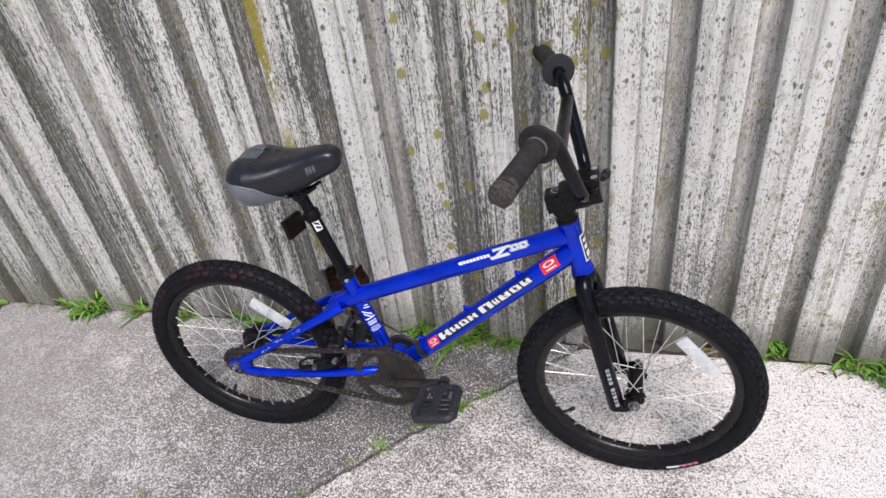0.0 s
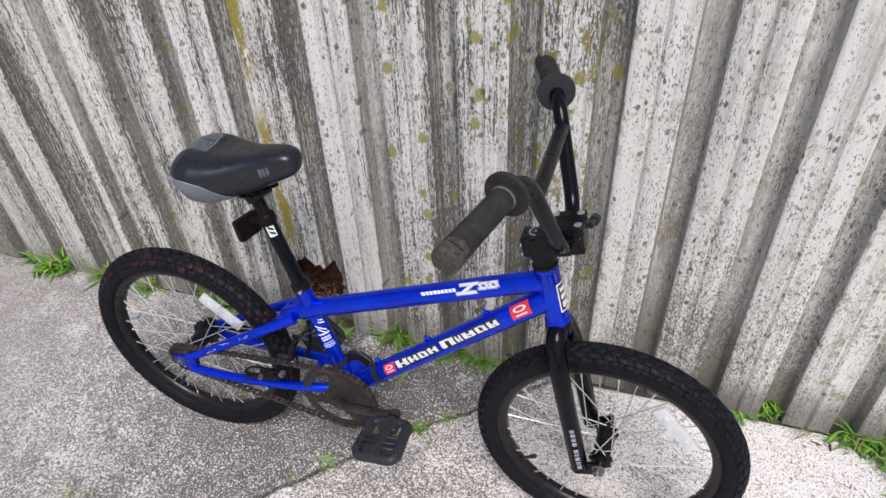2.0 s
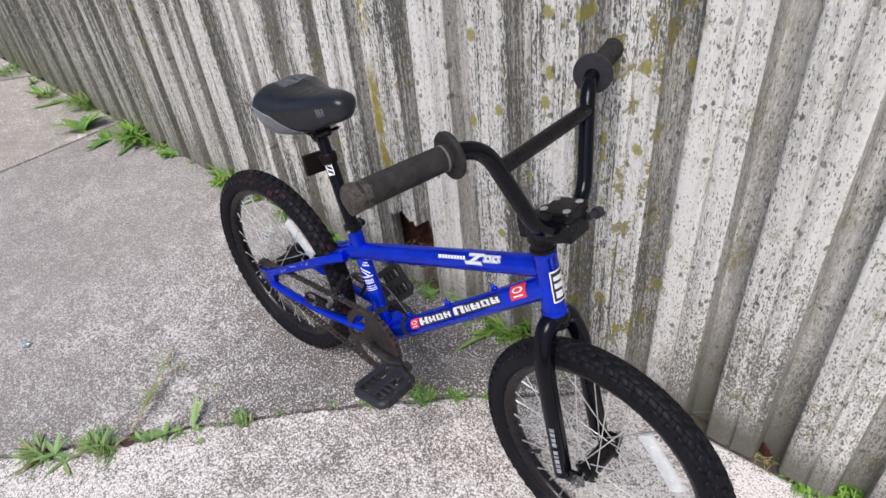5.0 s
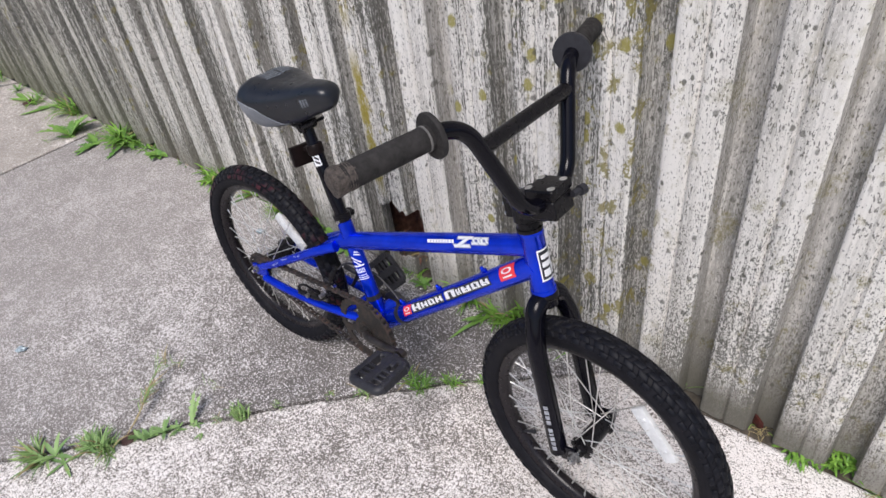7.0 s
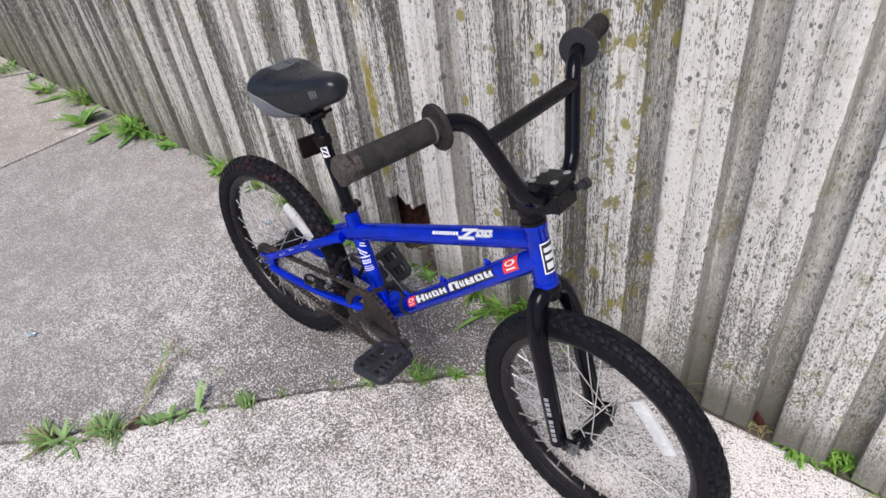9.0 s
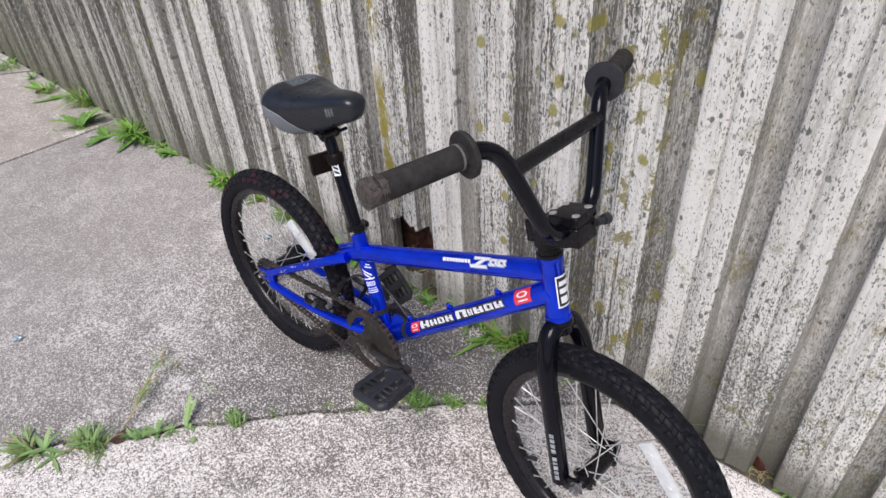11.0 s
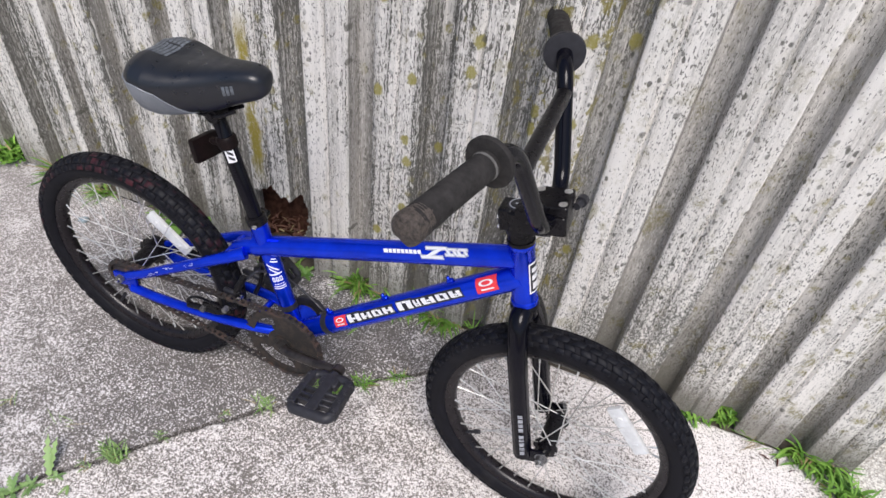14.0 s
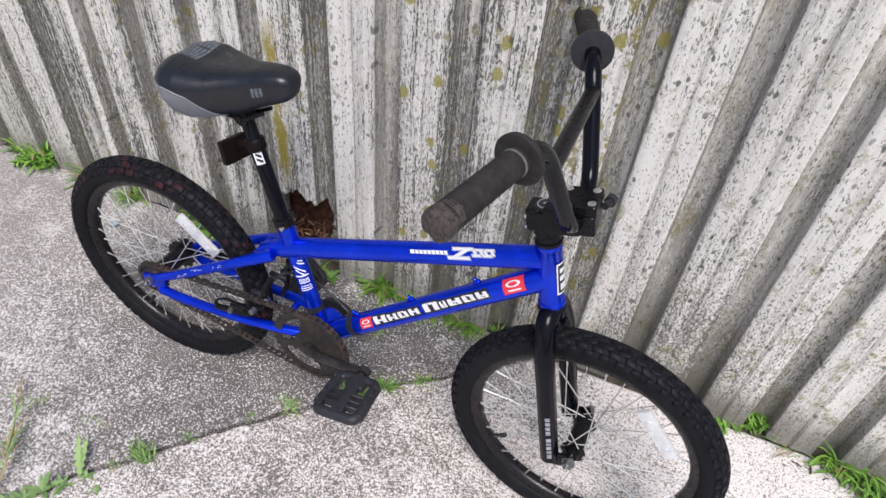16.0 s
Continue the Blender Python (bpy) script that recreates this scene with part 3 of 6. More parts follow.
def paving():
    root = tagged(new("pavement"), "worn concrete paving, cracked and weedy, beside the fence", "pavement", kind="structure")
    gap = 0.005
    up = [Vector((p.x - gap * 0.7, p.y + gap * 0.7)) for p in CRACK]
    down = [Vector((p.x + gap * 0.7, p.y - gap * 0.7)) for p in CRACK]
    jl = lambda y: -2.312 - 0.125 * (1.27 - y)
    jr = lambda y: 0.756 + 0.2 * (1.26 - y)
    yb = 1.274
    # grey half, on the far side of the crack
    slab("slab", [(jl(-1.12) + 0.004, -1.10)] + up[1:-1] + [(0.016, yb), (jl(yb) + 0.006, yb)], M["slab_grey"], "grey slab with pale grit", root)
    # pale half
    right = [(jr(y) + 0.006 * noise.noise((y * 9, 5, 0)), y) for y in np.linspace(-3.5, yb, 90)]
    slab("slab", [(jl(-6) + 0.004, -6.0), (2.2, -6.0), (1.9, -3.6)] + right + down[1:-1][::-1] + [(jl(-1.12) + 0.004, -1.14)], M["slab_pale"], "pale bleached slab", root)
    jf = lambda y: -3.17 + 0.85 * (y - 1.23)
    slab("slab", [(-7.4, -6.0), (jl(-6) - 0.012, -6.0), (jl(-1.1) - 0.012, -1.1), (jl(yb) - 0.012, yb), (jf(yb), yb), (jf(-1.0), -1.0)], M["slab_brown"], "buff grey slab", root)
    slab("slab", [(-12, -6.0), (-7.45, -6.0), (jf(-1.0) - 0.02, -1.0), (jf(yb) - 0.02, yb), (-12, yb)], M["slab_brown"], "buff grey slab far along the fence", root)
    slab("slab", [(jr(-3.4) + 0.02, -3.5), (6.0, -3.5), (6.0, 2.2), (jr(1.26) + 0.045, 2.2)] + [(jr(y) + 0.03 + 0.008 * noise.noise((y * 9, 8, 0)), y) for y in np.linspace(1.3, -3.3, 60)], M["slab_pebble"], "buff grey slab past a weedy joint", root)
    return root


def soil_strip():
    """Crumbly soil under the sheets, along the back edge of the paving."""
    bm = bmesh.new()
    rows = []
    for i in range(0, 640):
        x = -9.0 + i * (9.72 / 639)
        rows.append([bm.verts.new((x, y, lie(x, y) - 0.004 - (0.04 if y < 1.26 else 0.0) + 0.007 * noise.noise((x * 16, y * 16, 2)) + 0.004 * noise.noise((x * 60, y * 60, 7)))) for y in (1.255, 1.268, 1.283, 1.298, 1.313, 1.36)])
    for A, B in zip(rows, rows[1:]):
        for j in range(5):
            bm.faces.new((A[j], B[j], B[j + 1], A[j + 1]))
    return thing("soil_strip", bm, M["dirt"], "crumbly brown soil along the fence foot", "soil", kind="structure")


# ---- fence ----
PITCH, X0, YF, DEPTH = 0.153, -0.084, 1.267, 0.038
CREST = 0.099


def fence_y(u):
    """Depth of the sheet behind its crest at u metres along one pitch from the crest's first edge."""
    u = u % PITCH
    if u < CREST:
        y = 0.0
        d = abs(u - CREST * 0.5)
        if d < 0.006:                      # shallow groove along the crest
            y = 0.0065 * (1 - d / 0.006)
        e = min(u, CREST - u)
        return y + (0.004 * (1 - e / 0.006) ** 2 if e < 0.006 else 0.0)
    v = u - CREST
    w = PITCH - CREST
    s = 0.007
    if v < s:
        return 0.004 + (DEPTH - 0.004) * (v / s)
    if v > w - s:
        return 0.004 + (DEPTH - 0.004) * ((w - v) / s)
    return DEPTH


PROFILE = [0.0, 0.003, 0.006, 0.02, 0.034, 0.043, 0.046, 0.049, 0.052, 0.055, 0.064, 0.078, 0.092, 0.095, CREST, CREST + 0.0035, CREST + 0.007, CREST + 0.014, CREST + 0.0245, CREST + 0.035, CREST + 0.044, CREST + 0.0475]
HOLE = (-0.640, 0.152)


def in_hole(x, z):
    a = math.atan2(z - HOLE[1], x - HOLE[0])
    r = 1 + 0.22 * noise.noise((math.cos(a) * 2.2, math.sin(a) * 2.2, 4)) + 0.12 * noise.noise((math.cos(a) * 7, math.sin(a) * 7, 9))
    return math.hypot((x - HOLE[0]) / 0.070, (z - HOLE[1]) / 0.094) < r


def fence_sheet(first, count, parent, last=False, top=1.8):
    """One fibre-cement sheet of that many ribs, its faces sorted by crest and valley."""
    thick = 0.006
    hole_here = X0 + first * PITCH < HOLE[0] < X0 + (first + count) * PITCH
    us = []
    for k in range(first, first + count):
        us += [k * PITCH + p for p in PROFILE]
    us.append((first + count) * PITCH + 0.004)
    if last:                               # the last sheet is cut off after its crest
        us = [u for u in us if u < (first + count - 1) * PITCH + CREST + 0.012]
    if hole_here:
        fine = []
        for a, b in zip(us, us[1:]):
            n = max(1, round((b - a) / 0.005))
            fine += [a + (b - a) * i / n for i in range(n)]
        us = fine + [us[-1]]
        zs = [0] + [0.036 + i * 0.006 for i in range(0, 39)] + list(np.linspace(0.29, top, 14))
    else:
        zs = [0, 0.06, 0.075, 0.09, 0.1, 0.16, 0.24, 0.34, 0.46, 0.6, 0.76, 0.94, 1.14, 1.36, 1.58, top]
    lap = 0.0035 if (first // count) % 2 else 0.0
    pts, faces, slots = [], [], []
    nz = len(zs)
    for u in us:
        x = X0 + u
        foot = lie(x, YF) + 0.006 + 0.012 * noise.noise((x * 14, 0, 1)) + 0.006 * noise.noise((x * 70, 0, 5))
        for i, z in enumerate(zs):
            wx = 0.0025 * noise.noise((x * 3, z * 1.5, 7))
            wy = 0.004 * noise.noise((x * 1.3, z * 1.1, 2)) - lap
            zz = foot if i == 0 else (z if hole_here else foot + (top - foot) * z / top)
            pts.append((x + wx, YF + fence_y(u) + wy, zz))
    for i in range(len(us) - 1):
        um = (us[i] + us[i + 1]) / 2
        rib = int(um // PITCH)
        # valley floors and walls take the cement with algae and painted shade
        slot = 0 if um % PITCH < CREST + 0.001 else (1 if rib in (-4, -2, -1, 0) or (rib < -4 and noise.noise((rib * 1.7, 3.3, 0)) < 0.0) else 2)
        for j in range(nz - 1):
            if hole_here and in_hole(X0 + um, (zs[j] + zs[j + 1]) / 2):
                continue
            faces.append((i * nz + j, (i + 1) * nz + j, (i + 1) * nz + j + 1, i * nz + j + 1))
            slots.append(slot)
    # the back of the sheet, and the broken edges between
    n = len(pts)
    pts += [(x, y + thick, z) for x, y, z in pts]
    edges = {}
    for f, sl in list(zip(faces, slots)):
        for a, b in zip(f, f[1:] + f[:1]):
            edges[(a, b)] = sl
    for f, sl in list(zip(faces, slots)):
        faces.append(tuple(v + n for v in f[::-1]))
        slots.append(sl)
    for (a, b), sl in edges.items():
        if (b, a) not in edges:
            faces.append((b, a, a + n, b + n))
            slots.append(sl)
    me = bpy.data.meshes.new("sheet")
    me.from_pydata(pts, [], faces)
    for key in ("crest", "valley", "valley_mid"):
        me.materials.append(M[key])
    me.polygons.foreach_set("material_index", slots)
    me.polygons.foreach_set("use_smooth", [True] * len(faces))
    me.update()
    sharpen(me, 28)
    ob = new("sheet", me)
    ob.parent = parent
    return ob


def fence():
    root = tagged(new("fence"), "tall ribbed fibre-cement fence, weathered pale grey with lichen and a broken hole", "fence", kind="structure")
    for first in range(-56, 8, 4):
        fence_sheet(first, 4 if first < 4 else 2, root, first == 4)
    return root


# ---- bicycle ----
HEAD = Matrix.Translation((0.742, 0, 0.600))
TURN = HEAD @ Matrix.Rotation(radians(-1.375), 4, "Z") @ HEAD.inverted()
BASE = pose(-0.750, 0.917, 0.0, -4.2, 1.03, 0) @ TURN
R_TYRE, AXLE_Z = 0.2455, 0.2395
REAR, FRONT = Vector((-0.0135, 0.002, AXLE_Z)), Vector((0.879, 0, 0.248))
BB = Vector((0.356, 0, 0.240))
HT_TOP, HT_BOT = Vector((0.732, 0, 0.638)), Vector((0.7625, 0, 0.529))
ST_TOP = Vector((0.277, 0, 0.476))
TT = (Vector((0.285, 0, 0.4215)), Vector((0.740, 0, 0.6104)))
DT = (Vector((0.362, 0, 0.2345)), Vector((0.750, 0, 0.5781)))
# the front wheel and fork are turned a little out of line
STEER = TURN.inverted() @ Matrix.Translation(HT_BOT) @ Matrix.Rotation(radians(-4.7), 4, (HT_TOP - HT_BOT).normalized()) @ Matrix.Translation(-HT_BOT)


def on_tube(a, b, r, s, ang, up=Vector((0, 0, 1))):
    """The point of a tube's skin s metres from a; ang in degrees from the top towards the drive side."""
    t = (b - a).normalized()
    n = (up - t * up.dot(t)).normalized()
    side = Vector((0, -1, 0))
    side = (side - t * side.dot(t) - n * side.dot(n)).normalized()
    k = radians(ang)
    return a + t * s + (n * math.cos(k) + side * math.sin(k)) * r


def decal(bm, tb, r, s0, s1, a0, a1, skew=0.0, up=Vector((0, 0, 1)), idx=0):
    """A thin printed patch bent round a tube. s along it, a angles round it; skew leans its ends."""
    ns, na = max(1, int((s1 - s0) / 0.008)), max(2, int(abs(a1 - a0) / 9))
    g = [[bm.verts.new(on_tube(tb[0], tb[1], r, s0 + (s1 - s0) * i / ns + skew * (j / na - 0.5), a0 + (a1 - a0) * j / na, up)) for j in range(na + 1)] for i in range(ns + 1)]
    for i in range(ns):
        for j in range(na):
            f = bm.faces.new((g[i][j], g[i + 1][j], g[i + 1][j + 1], g[i][j + 1]))
            f.material_index = idx
    return bm


def lettering(name, tb, r, s0, widths, a0, a1, parent, label, gap=0.004, skew=0.0, edge=True, up=Vector((0, 0, 1)), mats=None, tall=()):
    """A row of plain printed marks, each of two posts and a bridge with a dark border, in place of a maker's lettering."""
    bm = bmesh.new()
    rnd = random.Random(len(widths))
    s = s0
    for i, w in enumerate(widths):
        if w < 0:
            s += -w
            continue
        big = 1.0 if i in tall else 0.78
        am, ah = (a0 + a1) / 2, (a1 - a0) / 2 * big
        am += (1 - big) * (a1 - a0) * 0.30
        bridge = rnd.choice(((-0.25, 0.25), (-1.0, -0.5), (-0.05, 0.4)))
        low = rnd.choice((None, (0.5, 1.0)))
        if w < 0.013:
            pieces = [(0.0, 1.0, -1.0, 1.0)]
        else:
            pieces = [(0.0, 0.36, -1.0, 1.0), (0.36, 0.66, *bridge), (0.66, 1.0, -1.0 + 0.35 * rnd.random(), 1.0)]
            if low:
                pieces.append((0.36, 0.66, *low))
        if edge:
            decal(bm, tb, r + 0.0004, s - 0.0026, s + w + 0.0026, am - ah - 9, am + ah + 9, skew, up, 1)
        for p0, p1, q0, q1 in pieces:
            decal(bm, tb, r + 0.0008, s + w * p0, s + w * p1, am + ah * q0, am + ah * q1, skew, up, 0)
        s += w + gap
    bmesh.ops.recalc_face_normals(bm, faces=bm.faces)
    return part(name, bm, mats or [M["white"], M["ink"]], parent, label)


def outlined_marks(name, tb, r, marks, parent, label, mats):
    """Printed strokes (s0, s1, a0, a1, skew) in the first material, each over a wider stroke in the second."""
    bm = bmesh.new()
    for s0, s1, a0, a1, skew in marks:
        decal(bm, tb, r + 0.0004, s0 - 0.0016, s1 + 0.0016, a0 - 5, a1 + 5, skew, idx=1)
        decal(bm, tb, r + 0.0008, s0, s1, a0, a1, skew, idx=0)
    bmesh.ops.recalc_face_normals(bm, faces=bm.faces)
    return part(name, bm, mats, parent, label)


def tyre(front):
    """Knobbly tyre round the y axis."""
    bm = bmesh.new()
    R, w = R_TYRE - 0.0036, 0.0235
    rc = R - 0.0235
    prof = []
    for i in range(25):
        a = radians(-132 + 264 * i / 24)
        prof.append((rc + math.cos(a) * 0.0235, math.sin(a) * w))
    prof = prof + [(0.2005, 0.011), (0.2005, -0.011)]
    lathe(bm, prof, 96, closed=True)

    def knob(th, ang, along, across, high, twist=0.0):
        a = radians(ang)
        c = Vector((rc + math.cos(a) * 0.0235, math.sin(a) * w, 0))
        nrm = Vector((math.cos(a), math.sin(a), 0)).normalized()
        tan = Vector((-nrm.y, nrm.x, 0))
        z = Vector((0, 0, 1))
        rot = Matrix.Rotation(-th, 4, "Y")
        lo, mid, hi = [], [], []
        for su, sv in ((-1, -1), (1, -1), (1, 1), (-1, 1)):
            e, f = su * across / 2, sv * along / 2
            f += su * twist
            bend = -(e * e) / 0.05
            lo.append(bm.verts.new(rot @ (c + tan * e * 1.12 + z * f * 1.1 - nrm * 0.002)))
            mid.append(bm.verts.new(rot @ (c + tan * e * 1.0 + z * f * 0.98 + nrm * (high * 0.72 + bend))))
            hi.append(bm.verts.new(rot @ (c + tan * e * 0.74 + z * f * 0.80 + nrm * (high + bend))))
        bm.faces.new(hi).material_index = 1
        for i in range(4):
            j = (i + 1) % 4
            bm.faces.new((lo[i], lo[j], mid[j], mid[i]))
            bm.faces.new((mid[i], mid[j], hi[j], hi[i])).material_index = 1

    n = 58 if front else 62
    for k in range(n):
        th = 2 * math.pi * k / n
        st = math.pi / n
        if front:
            for s in (-1, 1):
                half = st * (1.0 if s > 0 else 0.0)
                knob(th + half, 13 * s, 0.0185, 0.0098, 0.0034, 0.0022 * s)
                knob(th + st - half, 37 * s, 0.0170, 0.0096, 0.0034, -0.0022 * s)
                knob(th + half, 60 * s, 0.0140, 0.0084, 0.0034)
        else:
            knob(th, 0, 0.0178, 0.0130, 0.0038)
            for s in (-1, 1):
                knob(th + st, 35 * s, 0.0175, 0.0118, 0.0038)
                knob(th, 66 * s, 0.0160, 0.0105, 0.0036)
    bmesh.ops.recalc_face_normals(bm, faces=bm.faces)
    return bm


def wheel(name, centre, front, parent):
    ph = 0.0 if front else 0.11
    root = new(name)
    root.parent = parent
    root.matrix_basis = (STEER @ Matrix.Translation(centre) @ Matrix.Scale(1.017, 4)) if front else Matrix.Translation(centre) @ Matrix.Scale(1.010, 4)
    part("tyre", tyre(front), [M["tyre_f"], M["tread_f"]] if front else [M["tyre_r"], M["tread_r"]], root, "knobbly black tyre" if front else "knobbly black tyre with red-dusted knobs", angle=62)
    bm = bmesh.new()
    lathe(bm, [(0.2075, -0.0135), (0.2075, -0.0115), (0.199, -0.0105), (0.197, -0.006), (0.197, 0.006), (0.199, 0.0105), (0.2075, 0.0115), (0.2075, 0.0135), (0.2, 0.0142), (0.192, 0.0125), (0.186, 0.007), (0.185, 0.0), (0.186, -0.007), (0.192, -0.0125), (0.2, -0.0142)], 96, closed=True)
    part("rim", bm, M["rim"], root, "black alloy rim")
    # hub
    bm = bmesh.new()
    half = 0.033 if front else 0.036
    rb = 0.0165 if front else 0.019
    lathe(bm, [(0.006, -half - 0.012), (0.011, -half - 0.012), (0.012, -half - 0.003), (0.0215, -half - 0.002), (0.0215, -half + 0.002), (rb, -half + 0.005), (rb, half - 0.005), (0.0215, half - 0.002), (0.0215, half + 0.002), (0.012, half + 0.003), (0.011, half + 0.012), (0.006, half + 0.012)], 32)
    part("hub", bm, M["black_metal"], root, "black hub shell")
    bm = bmesh.new()
    rod(bm, (0, -0.074, 0), (0, 0.074, 0), 0.0047, segs=12)
    part("axle", bm, M["chrome"], root, "zinc axle")
    for s in (-1, 1):
        bm = bmesh.new()
        rod(bm, (0, 0.058 * s, 0), (0, 0.067 * s, 0), 0.0088, 0.0088, 6)
        rod(bm, (0, 0.055 * s, 0), (0, 0.058 * s, 0), 0.0115, 0.0115, 18)
        part("nut", bm, M["nut"], root, "zinc axle nut", angle=20)
    # spokes, laced three-cross, with nipples
    n = 36
    for k in range(n):
        side = -1 if k % 2 else 1
        lead = 1 if (k // 2) % 2 else -1
        at = 2 * math.pi * k / n + ph
        ha = at + lead * radians(62)
        rim_p = Vector((0.186 * math.cos(at), 0.003 * side, 0.186 * math.sin(at)))
        hub_p = Vector((0.0185 * math.cos(ha), side * (half + 0.0025 * (1 if (k // 4) % 2 else -1)), 0.0185 * math.sin(ha)))
        bm = bmesh.new()
        d = (hub_p - rim_p).normalized()
        rod(bm, rim_p, hub_p, 0.00105, segs=6)
        rod(bm, rim_p - d * 0.002, rim_p + d * 0.011, 0.002, 0.0016, 6)
        part("spoke", bm, M["steel"], root)
    # reflector clipped between the spokes
    bm = bmesh.new()
    ra = radians(44 if front else 53)
    rr = 0.150 if front else 0.133
    m = Matrix.Rotation(-ra, 4, "Y") @ Matrix.Translation((rr, -0.006 if front else 0.004, 0)) @ Matrix.Rotation(radians(0), 4, "X")
    block(bm, (0.025, 0.009, 0.104), m, 0.004, 2)
    for s in (-1, 1):
        block(bm, (0.012, 0.012, 0.008), m @ Matrix.Translation((0, 0, 0.03 * s)), 0.002, 1)
    part("reflector", bm, M["clear"], root, "milky clear spoke reflector")
    # valve
    bm = bmesh.new()
    va = radians(218 if front else 242)
    c = Vector((math.cos(va), 0, math.sin(va)))
    rod(bm, c * 0.188, c * 0.160, 0.0032, segs=10)
    rod(bm, c * 0.166, c * 0.155, 0.0045, segs=10)
    part("valve", bm, M["black_plastic"], root, "black capped valve")
    if front:
        # printed strip on the tyre wall
        bm = bmesh.new()
        for mi in (0, 1):
            for i in range(10):
                a0, a1 = (radians(-69 + 1.75 * (i + d)) for d in (0, 1))
                r0, r1 = (0.2205, 0.2275) if mi == 0 else (0.2222, 0.2258)
                y0 = -0.0242 - 0.0006 * mi
                if mi and (i < 4 or i % 2):
                    continue
                q = [bm.verts.new((r * math.cos(a), y0 + (0.0008 if r > 0.225 else 0), r * math.sin(a))) for r, a in ((r0, a0), (r1, a0), (r1, a1), (r0, a1))]
                f = bm.faces.new(q)
                f.material_index = mi if i >= 4 else 2
        bmesh.ops.recalc_face_normals(bm, faces=bm.faces)
        part("tyre_print", bm, [M["pink"], M["ink"], M["white"]], root, "pink and white printed strip")
    else:
        bm = bmesh.new()
        teeth = 16
        prof = []
        for k in range(teeth * 4):
            a = 2 * math.pi * k / (teeth * 4)
            prof.append(((0.0345, 0.0345, 0.0305, 0.0305)[k % 4], a))
        lo = [bm.verts.new((r * math.cos(a), -0.0440, r * math.sin(a))) for r, a in prof]
        hi = [bm.verts.new((r * math.cos(a), -0.0475, r * math.sin(a))) for r, a in prof]
        bm.faces.new(lo)
        bm.faces.new(hi[::-1])
        for i in range(len(lo)):
            j = (i + 1) % len(lo)
            bm.faces.new((lo[i], lo[j], hi[j], hi[i]))
        rod(bm, (0, -0.036, 0), (0, -0.052, 0), 0.021, 0.019, 24)
        part("sprocket", bm, M["chain"], root, "small rusty rear sprocket", angle=25)
        bm = bmesh.new()
        rod(bm, (0, 0.03, 0), (0, 0.052, 0), 0.032, 0.028, 28)
        pts = [(0.0, 0.054, 0.0), (0.06, 0.056, 0.012), (0.12, 0.056, 0.006), (0.15, 0.055, -0.004)]
        tube(bm, curve_pts(pts, 5), 0.009, 10, flat=0.35)
        part("brake_arm", bm, M["black_metal"], root, "black hub brake and arm")
    return root


